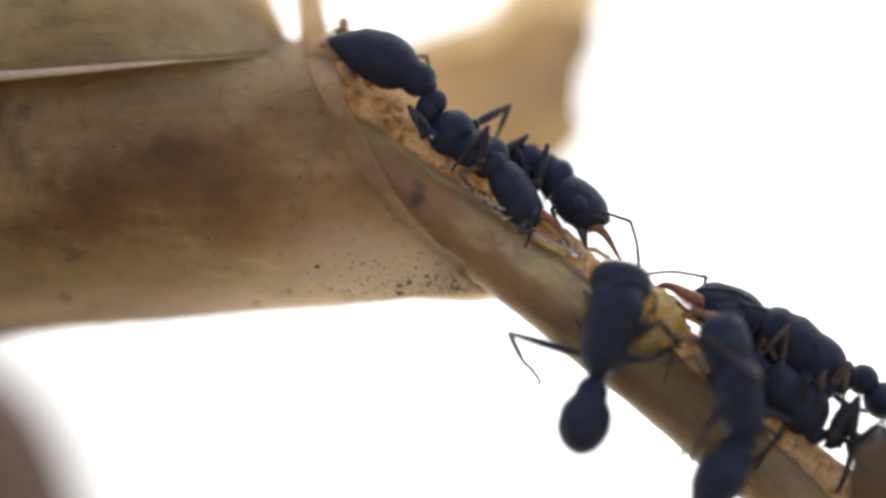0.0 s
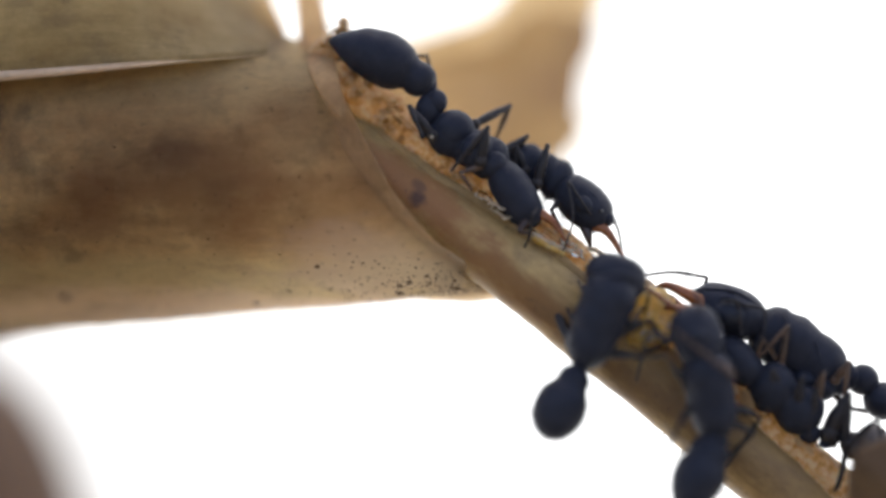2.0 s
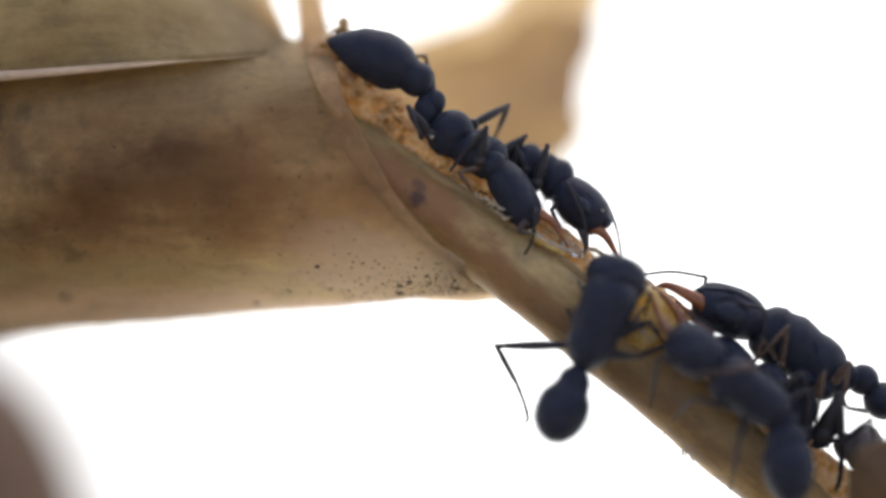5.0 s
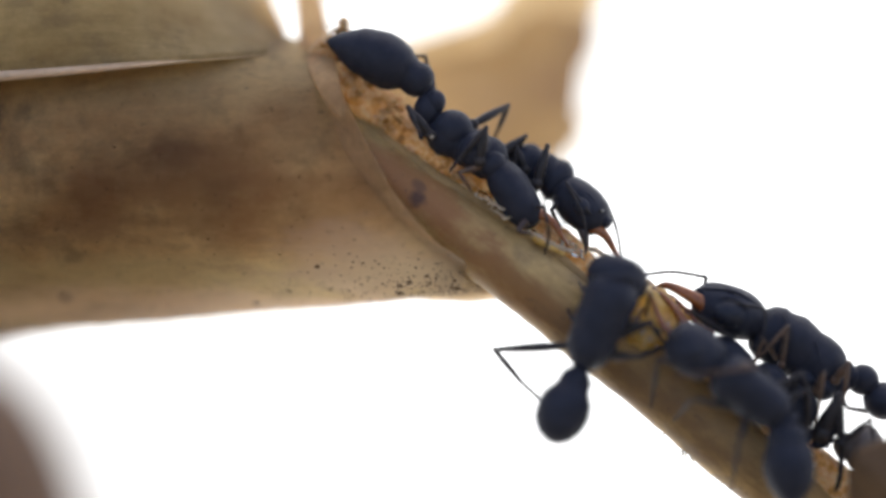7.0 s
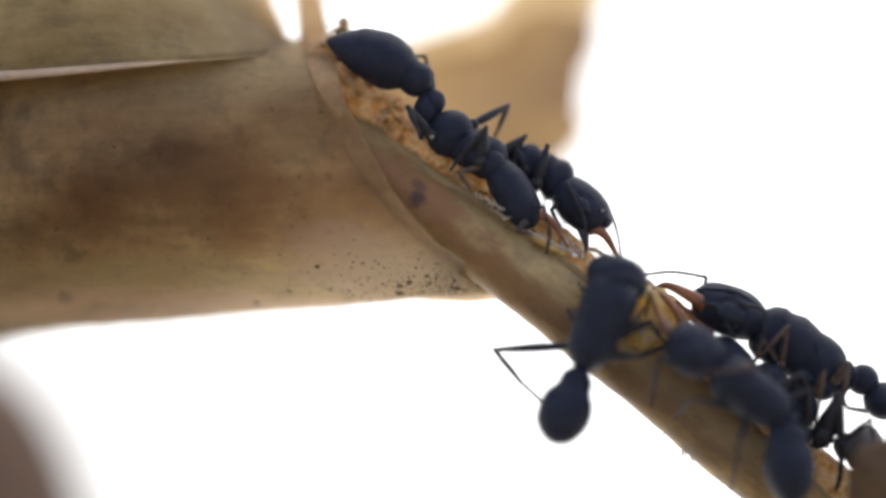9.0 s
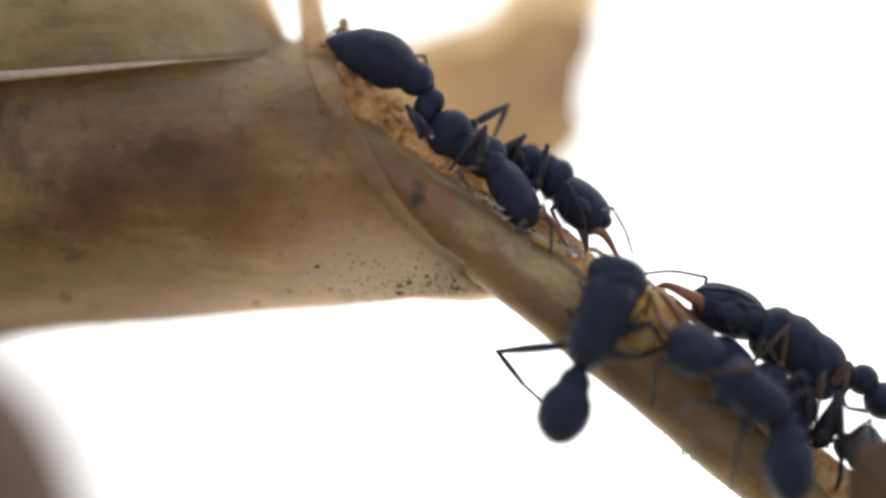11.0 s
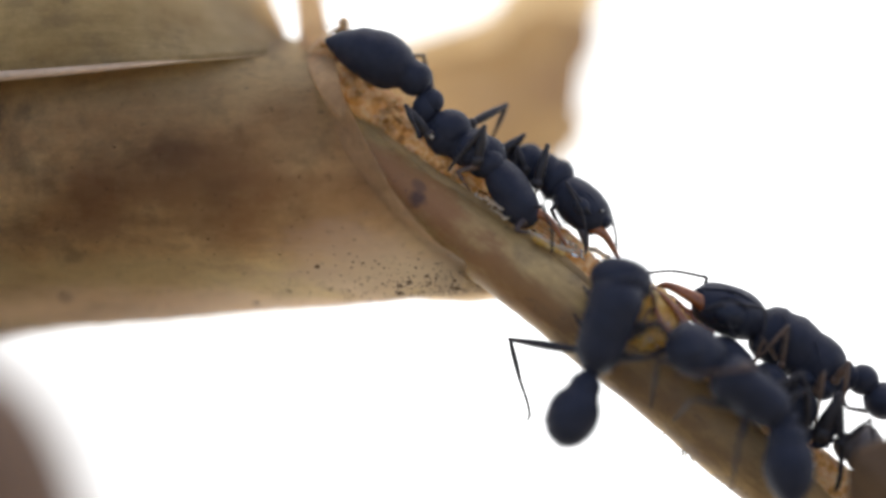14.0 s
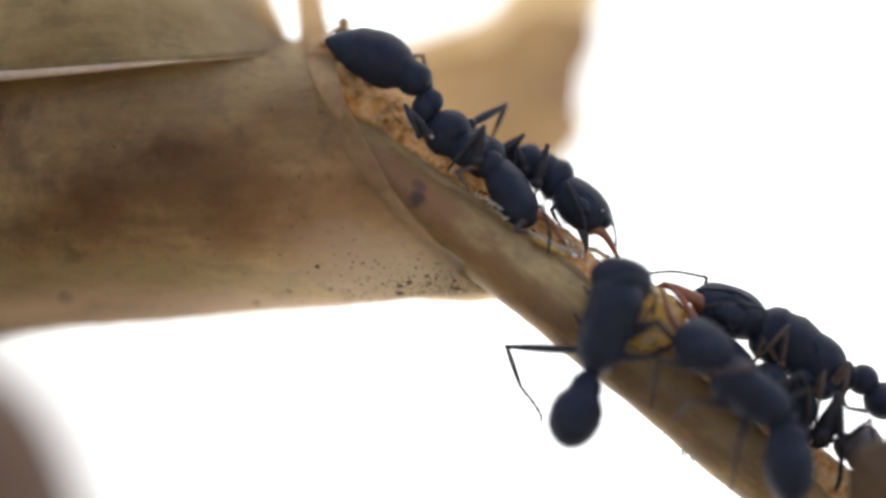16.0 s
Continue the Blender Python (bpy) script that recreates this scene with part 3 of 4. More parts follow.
HUMPED = [(0, 0), (0.02, 0.35), (0.05, 0.58), (0.11, 0.86), (0.19, 0.97), (0.245, 0.96), (0.26, 0.93), (0.28, 0.965), (0.40, 1.03), (0.50, 1.0), (0.555, 0.95), (0.57, 0.91), (0.59, 0.93), (0.68, 0.97), (0.80, 0.91), (0.89, 0.74), (0.95, 0.50), (0.985, 0.28), (1, 0)]
TWO_HUMPS = [(0, 0), (0.03, 0.4), (0.10, 0.78), (0.22, 0.98), (0.34, 1.0), (0.44, 0.90), (0.48, 0.80), (0.50, 0.79), (0.53, 0.84), (0.64, 0.99), (0.76, 1.0), (0.87, 0.82), (0.95, 0.48), (1, 0)]
NODE = [(0, 0.2), (0.2, 0.35), (0.38, 0.9), (0.5, 1.0), (0.62, 0.9), (0.8, 0.4), (1, 0.25)]
GASTER = [(0, 0.08), (0.04, 0.28), (0.12, 0.50), (0.20, 0.58), (0.27, 0.56), (0.30, 0.60), (0.40, 0.86), (0.52, 0.99), (0.60, 1.0), (0.605, 0.975), (0.75, 0.90), (0.755, 0.87), (0.87, 0.62), (0.94, 0.38), (0.985, 0.16), (1, 0)]


BROAD_GASTER = [(0, 0.1), (0.03, 0.40), (0.08, 0.58), (0.14, 0.65), (0.20, 0.62), (0.235, 0.60), (0.26, 0.66), (0.32, 0.84), (0.42, 0.98), (0.52, 1.0), (0.60, 0.97), (0.605, 0.945), (0.75, 0.80), (0.755, 0.77), (0.87, 0.52), (0.94, 0.30), (0.985, 0.12), (1, 0)]


STOUT_GASTER = [(0, 0.2), (0.03, 0.48), (0.09, 0.70), (0.18, 0.78), (0.25, 0.76), (0.28, 0.80), (0.36, 0.92), (0.48, 1.0), (0.60, 0.98), (0.605, 0.955), (0.75, 0.82), (0.755, 0.79), (0.87, 0.55), (0.94, 0.32), (0.985, 0.12), (1, 0)]


BLUNT_GASTER = [(0, 0.08), (0.04, 0.28), (0.12, 0.50), (0.20, 0.60), (0.27, 0.60), (0.32, 0.68), (0.42, 0.90), (0.54, 1.0), (0.66, 0.99), (0.665, 0.97), (0.78, 0.90), (0.785, 0.88), (0.90, 0.66), (0.96, 0.42), (0.99, 0.2), (1, 0)]


def ant(origin, label):
    return thing("ant", origin, label, "ant", "black ants feeding on the sap")


def trunk(a, up, head, thorax, waist, gaster, head_wide=1.08, sag=0.0, shape=GASTER, back=THORAX, hue=None):
    """Head, thorax, waist and gaster, each (place, place, radius in mm)."""
    made = {}
    made["head"] = part("head", body(*head[:2], HEAD, head[2], up, wide=head_wide, tall=0.92), SHELL, a, "", head[0])
    made["thorax"] = part("thorax", body(*thorax[:2], back, thorax[2], up, 46, wide=0.88), SHELL, a)
    made["waist"] = part("waist_node", body(*waist[:2], NODE, waist[2], up, 16, seg=16), SHELL, a)
    made["gaster"] = part("gaster", body(*gaster[:2], shape, gaster[2], up, 48, sag=sag, seg=26), hue or SHELL, a, "", gaster[0])
    return made


def jaw(head, points, r=0.17, teeth=5, material=None):
    """A curved, toothed mandible from base to tip."""
    bm = bmesh.new()
    path = curve(points, 18)
    rad = [r * (1.0 - 0.80 * (i / 17) ** 0.8) for i in range(18)]
    sweep(bm, path, rad, 10, wide=1.0, tall=0.75)
    bend = ((points[0] + points[-1]) / 2 - points[len(points) // 2])
    inner = bend.normalized() if bend.length > 1e-7 else Vector((0, 0, -1))
    for k in range(teeth):
        i = 4 + int(k * 12 / teeth)
        sweep(bm, [path[i], path[i] + inner * (rad[i] + 0.10) * MM], [0.055, 0.004], 6)
    return part("mandible", bm, material or JAW, head, "" if material else "orange brown toothed mandible", points[0])


def eye(head, c, axis, rx, ry, out, proud=0.22):
    bm = bmesh.new()
    d = Vector(axis).normalized()
    o = Vector(out).normalized()
    blob(bm, c - o * 0.2 * MM, (rx * 1.12, 0.2 + proud, ry * 1.12), (d, o, d.cross(o)), 28)
    part("eye", bm, EYEMAT, head, "glossy black eye")


def carina(head, points, r, name="carina"):
    """A raised ridge on the head."""
    path = curve(points, 22)
    part(name, sweep(bmesh.new(), path, [r * (0.25 + 0.75 * math.sin(math.pi * i / 21) ** 0.6) for i in range(22)], 8), SHELL, head)


def beads(path, r0, r1, count=11):
    n = len(path)
    return [(r0 + (r1 - r0) * i / (n - 1)) * (0.80 + 0.24 * abs(math.sin(math.pi * count * i / (n - 1)))) for i in range(n)]


def antenna(a, base, elbow, tip, bow=None, r=0.08):
    """A scape hinged at its base, and the beaded whip hinged at its elbow."""
    bm = bmesh.new()
    path = curve([base, (base + elbow) / 2, elbow], 12)
    sweep(bm, path, [r * (0.8 + 0.35 * i / 11) for i in range(12)], 8)
    scape = part("antenna", bm, LEG, a, "", base)
    bm = bmesh.new()
    path = curve([elbow, bow if bow is not None else (elbow + tip) / 2, tip], 56)
    sweep(bm, path, beads(path, r * 1.05, r * 0.85), 7)
    whip = part("whip", bm, LEG, scape, "dark beaded antenna whip", elbow)
    return scape, whip, elbow - base, tip - elbow


def shank(bm, knee, foot, r, ankle=0.55, low=None):
    mid = knee.lerp(foot, ankle)
    sweep(bm, curve([knee, mid], 10), [r * (0.95 + 0.4 * math.sin(math.pi * i / 9)) for i in range(10)], 8)
    bm = low if low is not None else bm
    path = curve([mid, mid.lerp(foot, 0.5) + Vector((0, 0, 0.03 * MM)), foot], 26)
    sweep(bm, path, beads(path, r * 0.95, r * 0.65, 5), 7)
    d = (foot - mid).normalized()
    for s in (-1, 1):
        sweep(bm, [foot, foot + (d * 0.07 + Vector((0.05 * s, 0, -0.05))) * MM], [r * 0.3, 0.003], 5)


def thigh(bm, hip, knee, r):
    blob(bm, hip, (r * 2.0, r * 1.9, r * 1.9), seg=10)
    sweep(bm, curve([hip, knee], 14), [1.15 * r * (0.65 + 0.75 * math.sin(math.pi * min(1, (i + 1) / 14) ** 0.8) ** 1.2) for i in range(14)], 10)
    blob(bm, knee, (r * 0.85, r * 0.85, r * 0.85), seg=8)


def leg(a, hip, knee, foot, r=0.13, material=None):
    bm = bmesh.new()
    thigh(bm, hip, knee, r)
    made = part("leg", bm, material or LEG, a, "", hip)
    shin, tarsus = bmesh.new(), bmesh.new()
    shank(shin, knee, foot, r * 0.72, low=tarsus)
    part("shin", shin, material or LEG, made, "", knee)
    part("foot", tarsus, material or LEG, made, "thin jointed foot with claws", knee.lerp(foot, 0.55))
    return made


def hinged_leg(a, hip, knee, ankle, foot, r=0.13):
    """A leg whose thigh, shin and foot turn at hip, knee and ankle."""
    bm = bmesh.new()
    thigh(bm, hip, knee, r)
    up_leg = part("leg", bm, LEG, a, "", hip)
    bm = bmesh.new()
    sweep(bm, curve([knee, ankle], 14), [r * (0.66 + 0.36 * math.sin(math.pi * (i / 13) ** 0.8)) for i in range(14)], 8)
    low = part("shin", bm, LEG, up_leg, "", knee)
    bm = bmesh.new()
    d = foot - ankle
    path = curve([ankle, ankle + d * 0.5 + Vector((0.05, 0, 0.02)) * MM, foot - d * 0.12, foot + Vector((-0.10, 0, -0.06)) * MM], 30)
    sweep(bm, path, beads(path, r * 0.64, r * 0.46, 5), 7)
    for k in (-1, 1):
        sweep(bm, [path[-1], path[-1] + Vector((0.06 * k - 0.04, 0, -0.09)) * MM], [r * 0.24, 0.003], 5)
    toe = part("foot", bm, LEG, up_leg, "thin jointed foot with claws", ankle)
    return up_leg, low, toe, knee - hip, ankle - knee, foot - ankle


# ant on the upper end of the twig
UPHILL = Vector((0.62, -0.1, 0.78))
a1 = ant(at(0.78, 3.52, 0.2), "black ant drinking sap head-down below the sheath")
t1 = trunk(a1, UPHILL, (at(2.2, 3.95, 0.1), at(4.05, 0.97, -0.3), 0.98), (at(2.85, 3.58, 0.1), at(-0.7, 5.42, 0.4), 0.98), (at(-0.97, 4.88, 0.4), at(-0.5, 7.47, 0.5), 0.6), (at(-0.55, 7.03, 0.5), at(-5.15, 9.2, 0.9), 1.24), sag=-0.32, shape=BROAD_GASTER)
bm = blob(bmesh.new(), at(-0.38, 6.5, 0.4), (0.52, 0.5, 0.56), seg=14)
part("node_crest", bm, SHELL, a1)
bm = blob(bmesh.new(), at(0.4, 5.25, 0.3), (0.96, 0.9, 0.92), seg=20)
part("propodeum", bm, SHELL, a1)
bm = blob(bmesh.new(), at(1.45, 4.33, -0.2), (0.82, 0.75, 0.82), seg=16)
part("coxa", bm, SHELL, a1)
bm = blob(bmesh.new(), at(2.15, 3.77, -0.3), (0.66, 0.62, 0.66), seg=14)
part("coxa", bm, SHELL, a1)
jaw(t1["head"], [at(3.9, 1.73, -0.4), at(4.78, 1.23, -0.5), at(5.53, 0.12, -0.4)], 0.33)
jaw(t1["head"], [at(3.65, 1.23, -0.9), at(3.35, 0.82, -1.1), at(3.9, 0.68, -1)], 0.22, 3, DARKJAW)
eye(t1["head"], at(3.55, 2.38, -1), (0.6, 0, -0.8), 0.34, 0.26, (0, -1, 0), 0.08)
leg(a1, at(1.35, 5.53, 0.6), at(2.88, 6.35, 1.5), at(2.1, 4.47, 2))
leg(a1, at(2.4, 4.15, 0.8), at(3.65, 5, 1.2), at(2.52, 3.52, 1.6))
leg(a1, at(1.6, 3.9, -0.8), at(1.9, 5.37, -1.2), at(0.32, 3.47, -0.7), 0.15)
leg(a1, at(0.03, 5.15, 0.9), at(-0.8, 8.55, 1.7), at(-4.8, 8.35, 1.5), 0.10)
leg(a1, at(1.85, 3.73, -0.5), at(0.7, 3.38, -1), at(1.23, 2.58, -0.9), 0.10, BROWNLEG)
leg(a1, at(-0.55, 5.03, -0.3), at(-1.55, 6.28, -0.6), at(-0.97, 4.9, -0.9), 0.14)
n1 = antenna(a1, at(4.1, 1.82, -0.9), at(4.45, 1.88, -1.3), at(4.58, -0.23, -1.1), at(4.7, 0.78, -1.3), 0.069)

# ant beside it on the far side of the pith
a2 = ant(at(4.4, 1.77, 1.4), "black ant bending over the sap with orange mandibles open")
t2 = trunk(a2, UPHILL, (at(5.03, 2.98, 1.2), at(7.15, 0.88, 0.9), 1.12), (at(5.7, 2.65, 1.3), at(3.02, 4.22, 1.7), 1.0), (at(3.27, 4.03, 1.8), at(2.4, 4.42, 2), 0.4), (at(2.65, 4.22, 2), at(0.03, 5.03, 2.8), 0.85))
jaw(t2["head"], [at(6.45, 1.1, 0.5), at(7.2, 0.57, 0.4), at(7.88, -0.65, 0.4)], 0.36)
jaw(t2["head"], [at(6.15, 1.02, 0.6), at(6.3, 0.4, 0.4), at(6.4, -0.05, 0.5)], 0.34, 2, DARKJAW)
bm = blob(bmesh.new(), at(7.15, 1.23, 0.7), (0.34, 0.5, 0.36), seg=16)
part("brow", bm, SHELL, t2["head"])
eye(t2["head"], at(6.15, 1.88, -0.02), (0.62, 0, -0.78), 0.52, 0.40, (0.05, -1, 0.1), 0.26)
carina(t2["head"], [at(5.6, 2.23, 0.3), at(6, 2.38, 0.05), at(6.45, 2.12, 0), at(6.58, 1.57, 0.1)], 0.07)
carina(t2["head"], [at(5.65, 2.73, 0.35), at(6.45, 2.4, 0.1), at(6.95, 1.73, 0.15)], 0.08)
leg(a2, at(5.4, 2.4, 0.8), at(4.78, 1.73, 0.3), at(5.2, 0.97, 0.5), 0.11)
leg(a2, at(4.15, 2.9, 0.6), at(4.62, 4.55, 0.5), at(4.05, 2.27, 0.8), 0.15)
leg(a2, at(3.65, 3.52, 1), at(3.27, 4.47, 0.9), at(3.02, 2.65, 1.1))
leg(a2, at(5.03, 2.65, 2.2), at(5.15, 2.77, 3), at(5.4, 0.28, 2.4))
leg(a2, at(3.65, 3.52, 2.4), at(3.52, 4.28, 3), at(3.27, 1.77, 2.4))
leg(a2, at(4.15, 3.4, 2), at(4.53, 3.52, 2.8), at(4.4, 1.02, 2.4))
n2 = antenna(a2, at(6.55, 1.52, -0.2), at(5.42, 2.98, -0.3), at(6.3, -0.23, -0.4), at(6.22, 1.4, -0.5), 0.06)
n3 = antenna(a2, at(6.95, 1.68, -0.2), at(7.47, 1.75, 1.1), at(8, -0.47, 1), at(7.83, 0.72, 1), 0.075)

# ant clinging across the front of the twig
TOLENS = Vector((0.25, -1, 0.15))
a3 = ant(at(6.9, -3.35, -2.2), "black ant clinging across the twig with its gaster hanging free")
t3 = trunk(a3, TOLENS, (at(7.4, -2.23, -2.2), at(8, -0.38, -1.8), 1.36), (at(7.85, -1.02, -2.6), at(6.1, -5.38, -2.5), 1.34), (at(6.3, -4.97, -2.5), at(6.05, -5.67, -2.6), 0.35), (at(6.17, -5.12, -2.6), at(5.05, -8.7, -3), 1.18), 1.0, shape=BLUNT_GASTER, back=SMOOTH_THORAX)
jaw(t3["head"], [at(8.03, -0.72, -2.2), at(8.6, -0.97, -1.8), at(8.9, -1.6, -1.4)], 0.16)
carina(t3["head"], [at(6.95, -1.62, -3.35), at(7.45, -1.27, -3.42), at(8.1, -1.23, -3.3), at(8.6, -1.48, -3)], 0.16, "crown")
g3 = hinged_leg(a3, at(5.65, -4.28, -2), at(2.25, -4.47, -1.7), at(3.5, -5.85, -1.35), at(4.65, -7.12, -1), 0.125)
leg(a3, at(7.4, -3.98, -2.2), at(9.15, -3.17, -2.6), at(9.95, -4.42, -1.4), 0.14)
leg(a3, at(7.03, -4.67, -2.2), at(8.65, -4.78, -2.6), at(10.2, -4.1, -1.4), 0.14)
leg(a3, at(6.65, -3.6, -2), at(5.8, -3.23, -1.9), at(5.5, -2.67, -1.3), 0.11)
leg(a3, at(7.78, -2.98, -2.2), at(8.4, -3.35, -2.8), at(8.9, -2.6, -1.5), 0.12)
leg(a3, at(6.8, -2.48, -2.2), at(6.25, -1.88, -2.2), at(6, -1.48, -1.1), 0.12)
antenna(a3, at(8.4, -1.48, -2.4), at(9.15, -1.98, -2.4), at(8.95, -2.98, -1.6), None, 0.075)

# ant that walks up the front of the twig and stops at the sap
UPNEAR = Vector((0.45, -0.8, 0.5))
a4 = ant(at(13.15, -6.22, -2.6), "black ant turning on the twig to reach the sap")
t4 = trunk(a4, UPNEAR, (at(12.32, -5.37, -2.8), at(10, -3.67, -2.4), 1.16), (at(11.95, -5.17, -2.8), at(15.3, -7.62, -2.8), 1.2), (at(14.85, -7.27, -2.8), at(15.45, -8.17, -2.9), 0.72), (at(15.15, -7.67, -2.9), at(15.45, -11.47, -3.2), 1.14), 1.05, shape=STOUT_GASTER, back=SMOOTH_THORAX)
near_jaw = jaw(t4["head"], [at(10.15, -3.83, -2), at(9.65, -3.23, -1.8), at(9.35, -2.48, -1.6), at(9.15, -1.93, -1.4)], 0.22)
far_jaw = jaw(t4["head"], [at(10.75, -3.38, -1.4), at(10.3, -2.67, -1.3), at(9.7, -2.02, -1.2), at(9.25, -1.68, -1)], 0.27)
eye(t4["head"], at(11.2, -4.53, -3.75), (0.8, 0, 0.6), 0.40, 0.30, (0, -1, 0.2), 0.05)
fore4 = leg(a4, at(11.78, -5.35, -3), at(9.5, -4.9, -3.2), at(9.2, -7.0, -1.6), 0.12)
leg(a4, at(12.9, -5.17, -3.4), at(13.85, -5.22, -3.9), at(10.2, -5.67, -3.7), 0.10, BROWNLEG)
leg(a4, at(12.65, -6.97, -3), at(11.03, -6.6, -3.4), at(10.2, -7.6, -1.6), 0.09)
hind4 = leg(a4, at(13.4, -7.47, -3), at(13.1, -8.5, -3.6), at(12.75, -10.68, -2), 0.10)
leg(a4, at(14.03, -6.47, -2.4), at(15.9, -5.47, -2.2), at(16.4, -7.97, -1.2), 0.13)
leg(a4, at(14.28, -6.97, -2.4), at(16.2, -6.22, -2.4), at(16.02, -9.97, -1.3), 0.12)
antenna(a4, at(11.1, -4.38, -3.1), at(10.15, -3.77, -3.4), at(8.65, -3.6, -2.6), at(9.2, -3.42, -3.1), 0.069)

# ant on top of the twig, facing uphill
TOP = Vector((0.5, -0.25, 0.85))
a5 = ant(at(15.4, -6.22, 0.3), "large black ant with long orange mandibles in the sap")
t5 = trunk(a5, TOP, (at(14.3, -3.42, 0.1), at(11.05, -2.08, -0.1), 1.22), (at(13.7, -3.17, 0.1), at(17.7, -5.78, 0.3), 1.34), (at(17.5, -5.47, 0.3), at(18.7, -5.97, 0.4), 0.55), (at(18.6, -6.53, 0.5), at(24.52, -7.78, 0.9), 1.3), back=HUMPED, shape=BROAD_GASTER)
bm = blob(bmesh.new(), at(18.57, -5.78, 0.5), (0.72, 0.7, 0.7), seg=18)
part("hind_node", bm, SHELL, a5)
bm = blob(bmesh.new(), at(17.9, -5.53, 0.3), (0.36, 0.45, 0.60), seg=14)
part("node_crest", bm, SHELL, a5)
bm = blob(bmesh.new(), at(12.3, -1.9, -0.15), (0.62, 0.6, 0.36), (Vector((0.98, 0, 0.1)), Vector((0, 1, 0)), Vector((-0.1, 0, 0.98))), seg=16)
blob(bm, at(11.4, -1.95, -0.35), (0.34, 0.42, 0.26), seg=14)
blob(bm, at(11.85, -3.12, -0.2), (0.46, 0.6, 0.40), seg=14)
part("brow", bm, SHELL, a5)
jaw(t5["head"], [at(12, -2.73, -0.68), at(10.85, -2.02, -0.82), at(9.95, -1.62, -0.6), at(9.45, -1.68, -0.3)], 0.42, 6)
jaw(t5["head"], [at(11.6, -3.17, 0.5), at(10.7, -2.77, 0.6), at(10.1, -2.17, 0.5), at(9.55, -2.02, 0.3)], 0.34, 6)
eye(t5["head"], at(12.65, -2.88, -1.2), (0.95, 0, -0.25), 0.70, 0.54, (0, -1, 0.1), 0.34)
carina(t5["head"], [at(11.95, -2.27, -1.05), at(12.5, -2.15, -1.2), at(13.05, -2.25, -1.25), at(13.38, -2.62, -1.2), at(13.3, -2.98, -1.15)], 0.055)
carina(t5["head"], [at(11.2, -1.73, -0.6), at(11.95, -1.77, -0.8), at(12.9, -1.88, -0.85), at(13.7, -2.33, -0.7), at(14.15, -2.65, -0.4)], 0.06)
leg(a5, at(14.95, -5.1, -0.9), at(15.25, -3.4, -1.5), at(13.72, -5.1, -1.2), 0.10, BROWNLEG)
leg(a5, at(14.7, -4.78, -0.8), at(14.2, -3.98, -1.3), at(13.65, -5.22, -1.1), 0.08, BROWNLEG)
leg(a5, at(17.35, -5.78, -0.6), at(17.95, -5.03, -1.2), at(17.6, -7.35, -0.9), 0.13, BROWNLEG)
leg(a5, at(16.52, -6.22, -1), at(16.85, -5.47, -1.6), at(16.45, -7.97, -1), 0.12, BROWNLEG)
leg(a5, at(17.15, -6.22, 1), at(17.9, -7.03, 1.4), at(20.15, -7.42, 1.2), 0.12)
n6 = antenna(a5, at(11.5, -1.77, 0.4), at(11.68, -1.25, 0.4), at(8.9, -1.15, 0.2), at(10.2, -1.02, 0.3), 0.075)
antenna(a5, at(11.55, -2.17, -0.9), at(14.2, -2.62, -1.4), at(13.8, -4.42, -1.3), at(14.2, -3.6, -1.5), 0.075)

carina(t5["thorax"], [at(15, -2.8, -0.6), at(15.3, -3.22, -1), at(15.4, -3.97, -1.15), at(15.2, -4.72, -1.1)], 0.045, "seam")
carina(t5["thorax"], [at(16.1, -3.72, -0.5), at(16.5, -4.22, -0.85), at(16.65, -4.97, -0.9), at(16.4, -5.67, -0.8)], 0.045, "seam")
for c, r in ((at(16.77, -6.17, -0.2), (0.62, 0.7, 0.55)), (at(15.95, -5.78, -0.3), (0.6, 0.7, 0.5)), (at(17.55, -6.03, 0), (0.45, 0.5, 0.45))):
    part("coxa", blob(bmesh.new(), c, r, seg=14), SHELL, a5)

# ant wedged below it
a6 = ant(at(15.4, -7.97, -0.8), "smaller black ant wedged between two others on the pith")
t6 = trunk(a6, TOP, (at(13.75, -5.97, -0.9), at(11.8, -4.02, -0.7), 0.9), (at(13.35, -5.47, -0.9), at(16.35, -7.82, -0.8), 1.14), (at(16.2, -8.72, -0.9), at(17.4, -8.42, -0.8), 0.26), (at(17.25, -8.62, -0.8), at(19.6, -9.02, -0.8), 1.08), back=TWO_HUMPS, hue=DULLSHELL)
for c, r in ((at(15.9, -8.17, -0.9), (0.5, 0.5, 0.46)), (at(16.6, -8.62, -0.9), (0.3, 0.3, 0.24)), (at(17.05, -7.77, -1), (0.42, 0.45, 0.72)), (at(15.02, -7.6, -1.2), (0.34, 0.4, 0.42))):
    part("coxa", blob(bmesh.new(), c, r, seg=14), SHELL, a6)
jaw(t6["head"], [at(11.95, -3.77, -0.9), at(11.35, -3.35, -0.9), at(10.6, -2.6, -0.7)], 0.20)
v6 = hinged_leg(a6, at(16.8, -8.17, -1.2), at(17.42, -6.42, -1.7), at(17.57, -8.97, -1.5), at(17.45, -10.57, -1.1), 0.22)
leg(a6, at(16.65, -8.22, -1), at(17.25, -6.82, -1.5), at(17, -8.77, -1.2), 0.2)
leg(a6, at(17.65, -8.6, -1.6), at(18.93, -7.5, -2.2), at(19.1, -8.97, -1.9), 0.10)
leg(a6, at(15.4, -6.97, -1.6), at(15.6, -5.67, -2), at(14.9, -7.47, -1.4), 0.11)
leg(a6, at(16.02, -7.47, -1.4), at(16.2, -6.22, -2), at(15.85, -8.28, -1.4), 0.11)
leg(a6, at(14.78, -6.6, -1.4), at(14.28, -5.35, -1.9), at(14.03, -7.35, -1.4), 0.11)
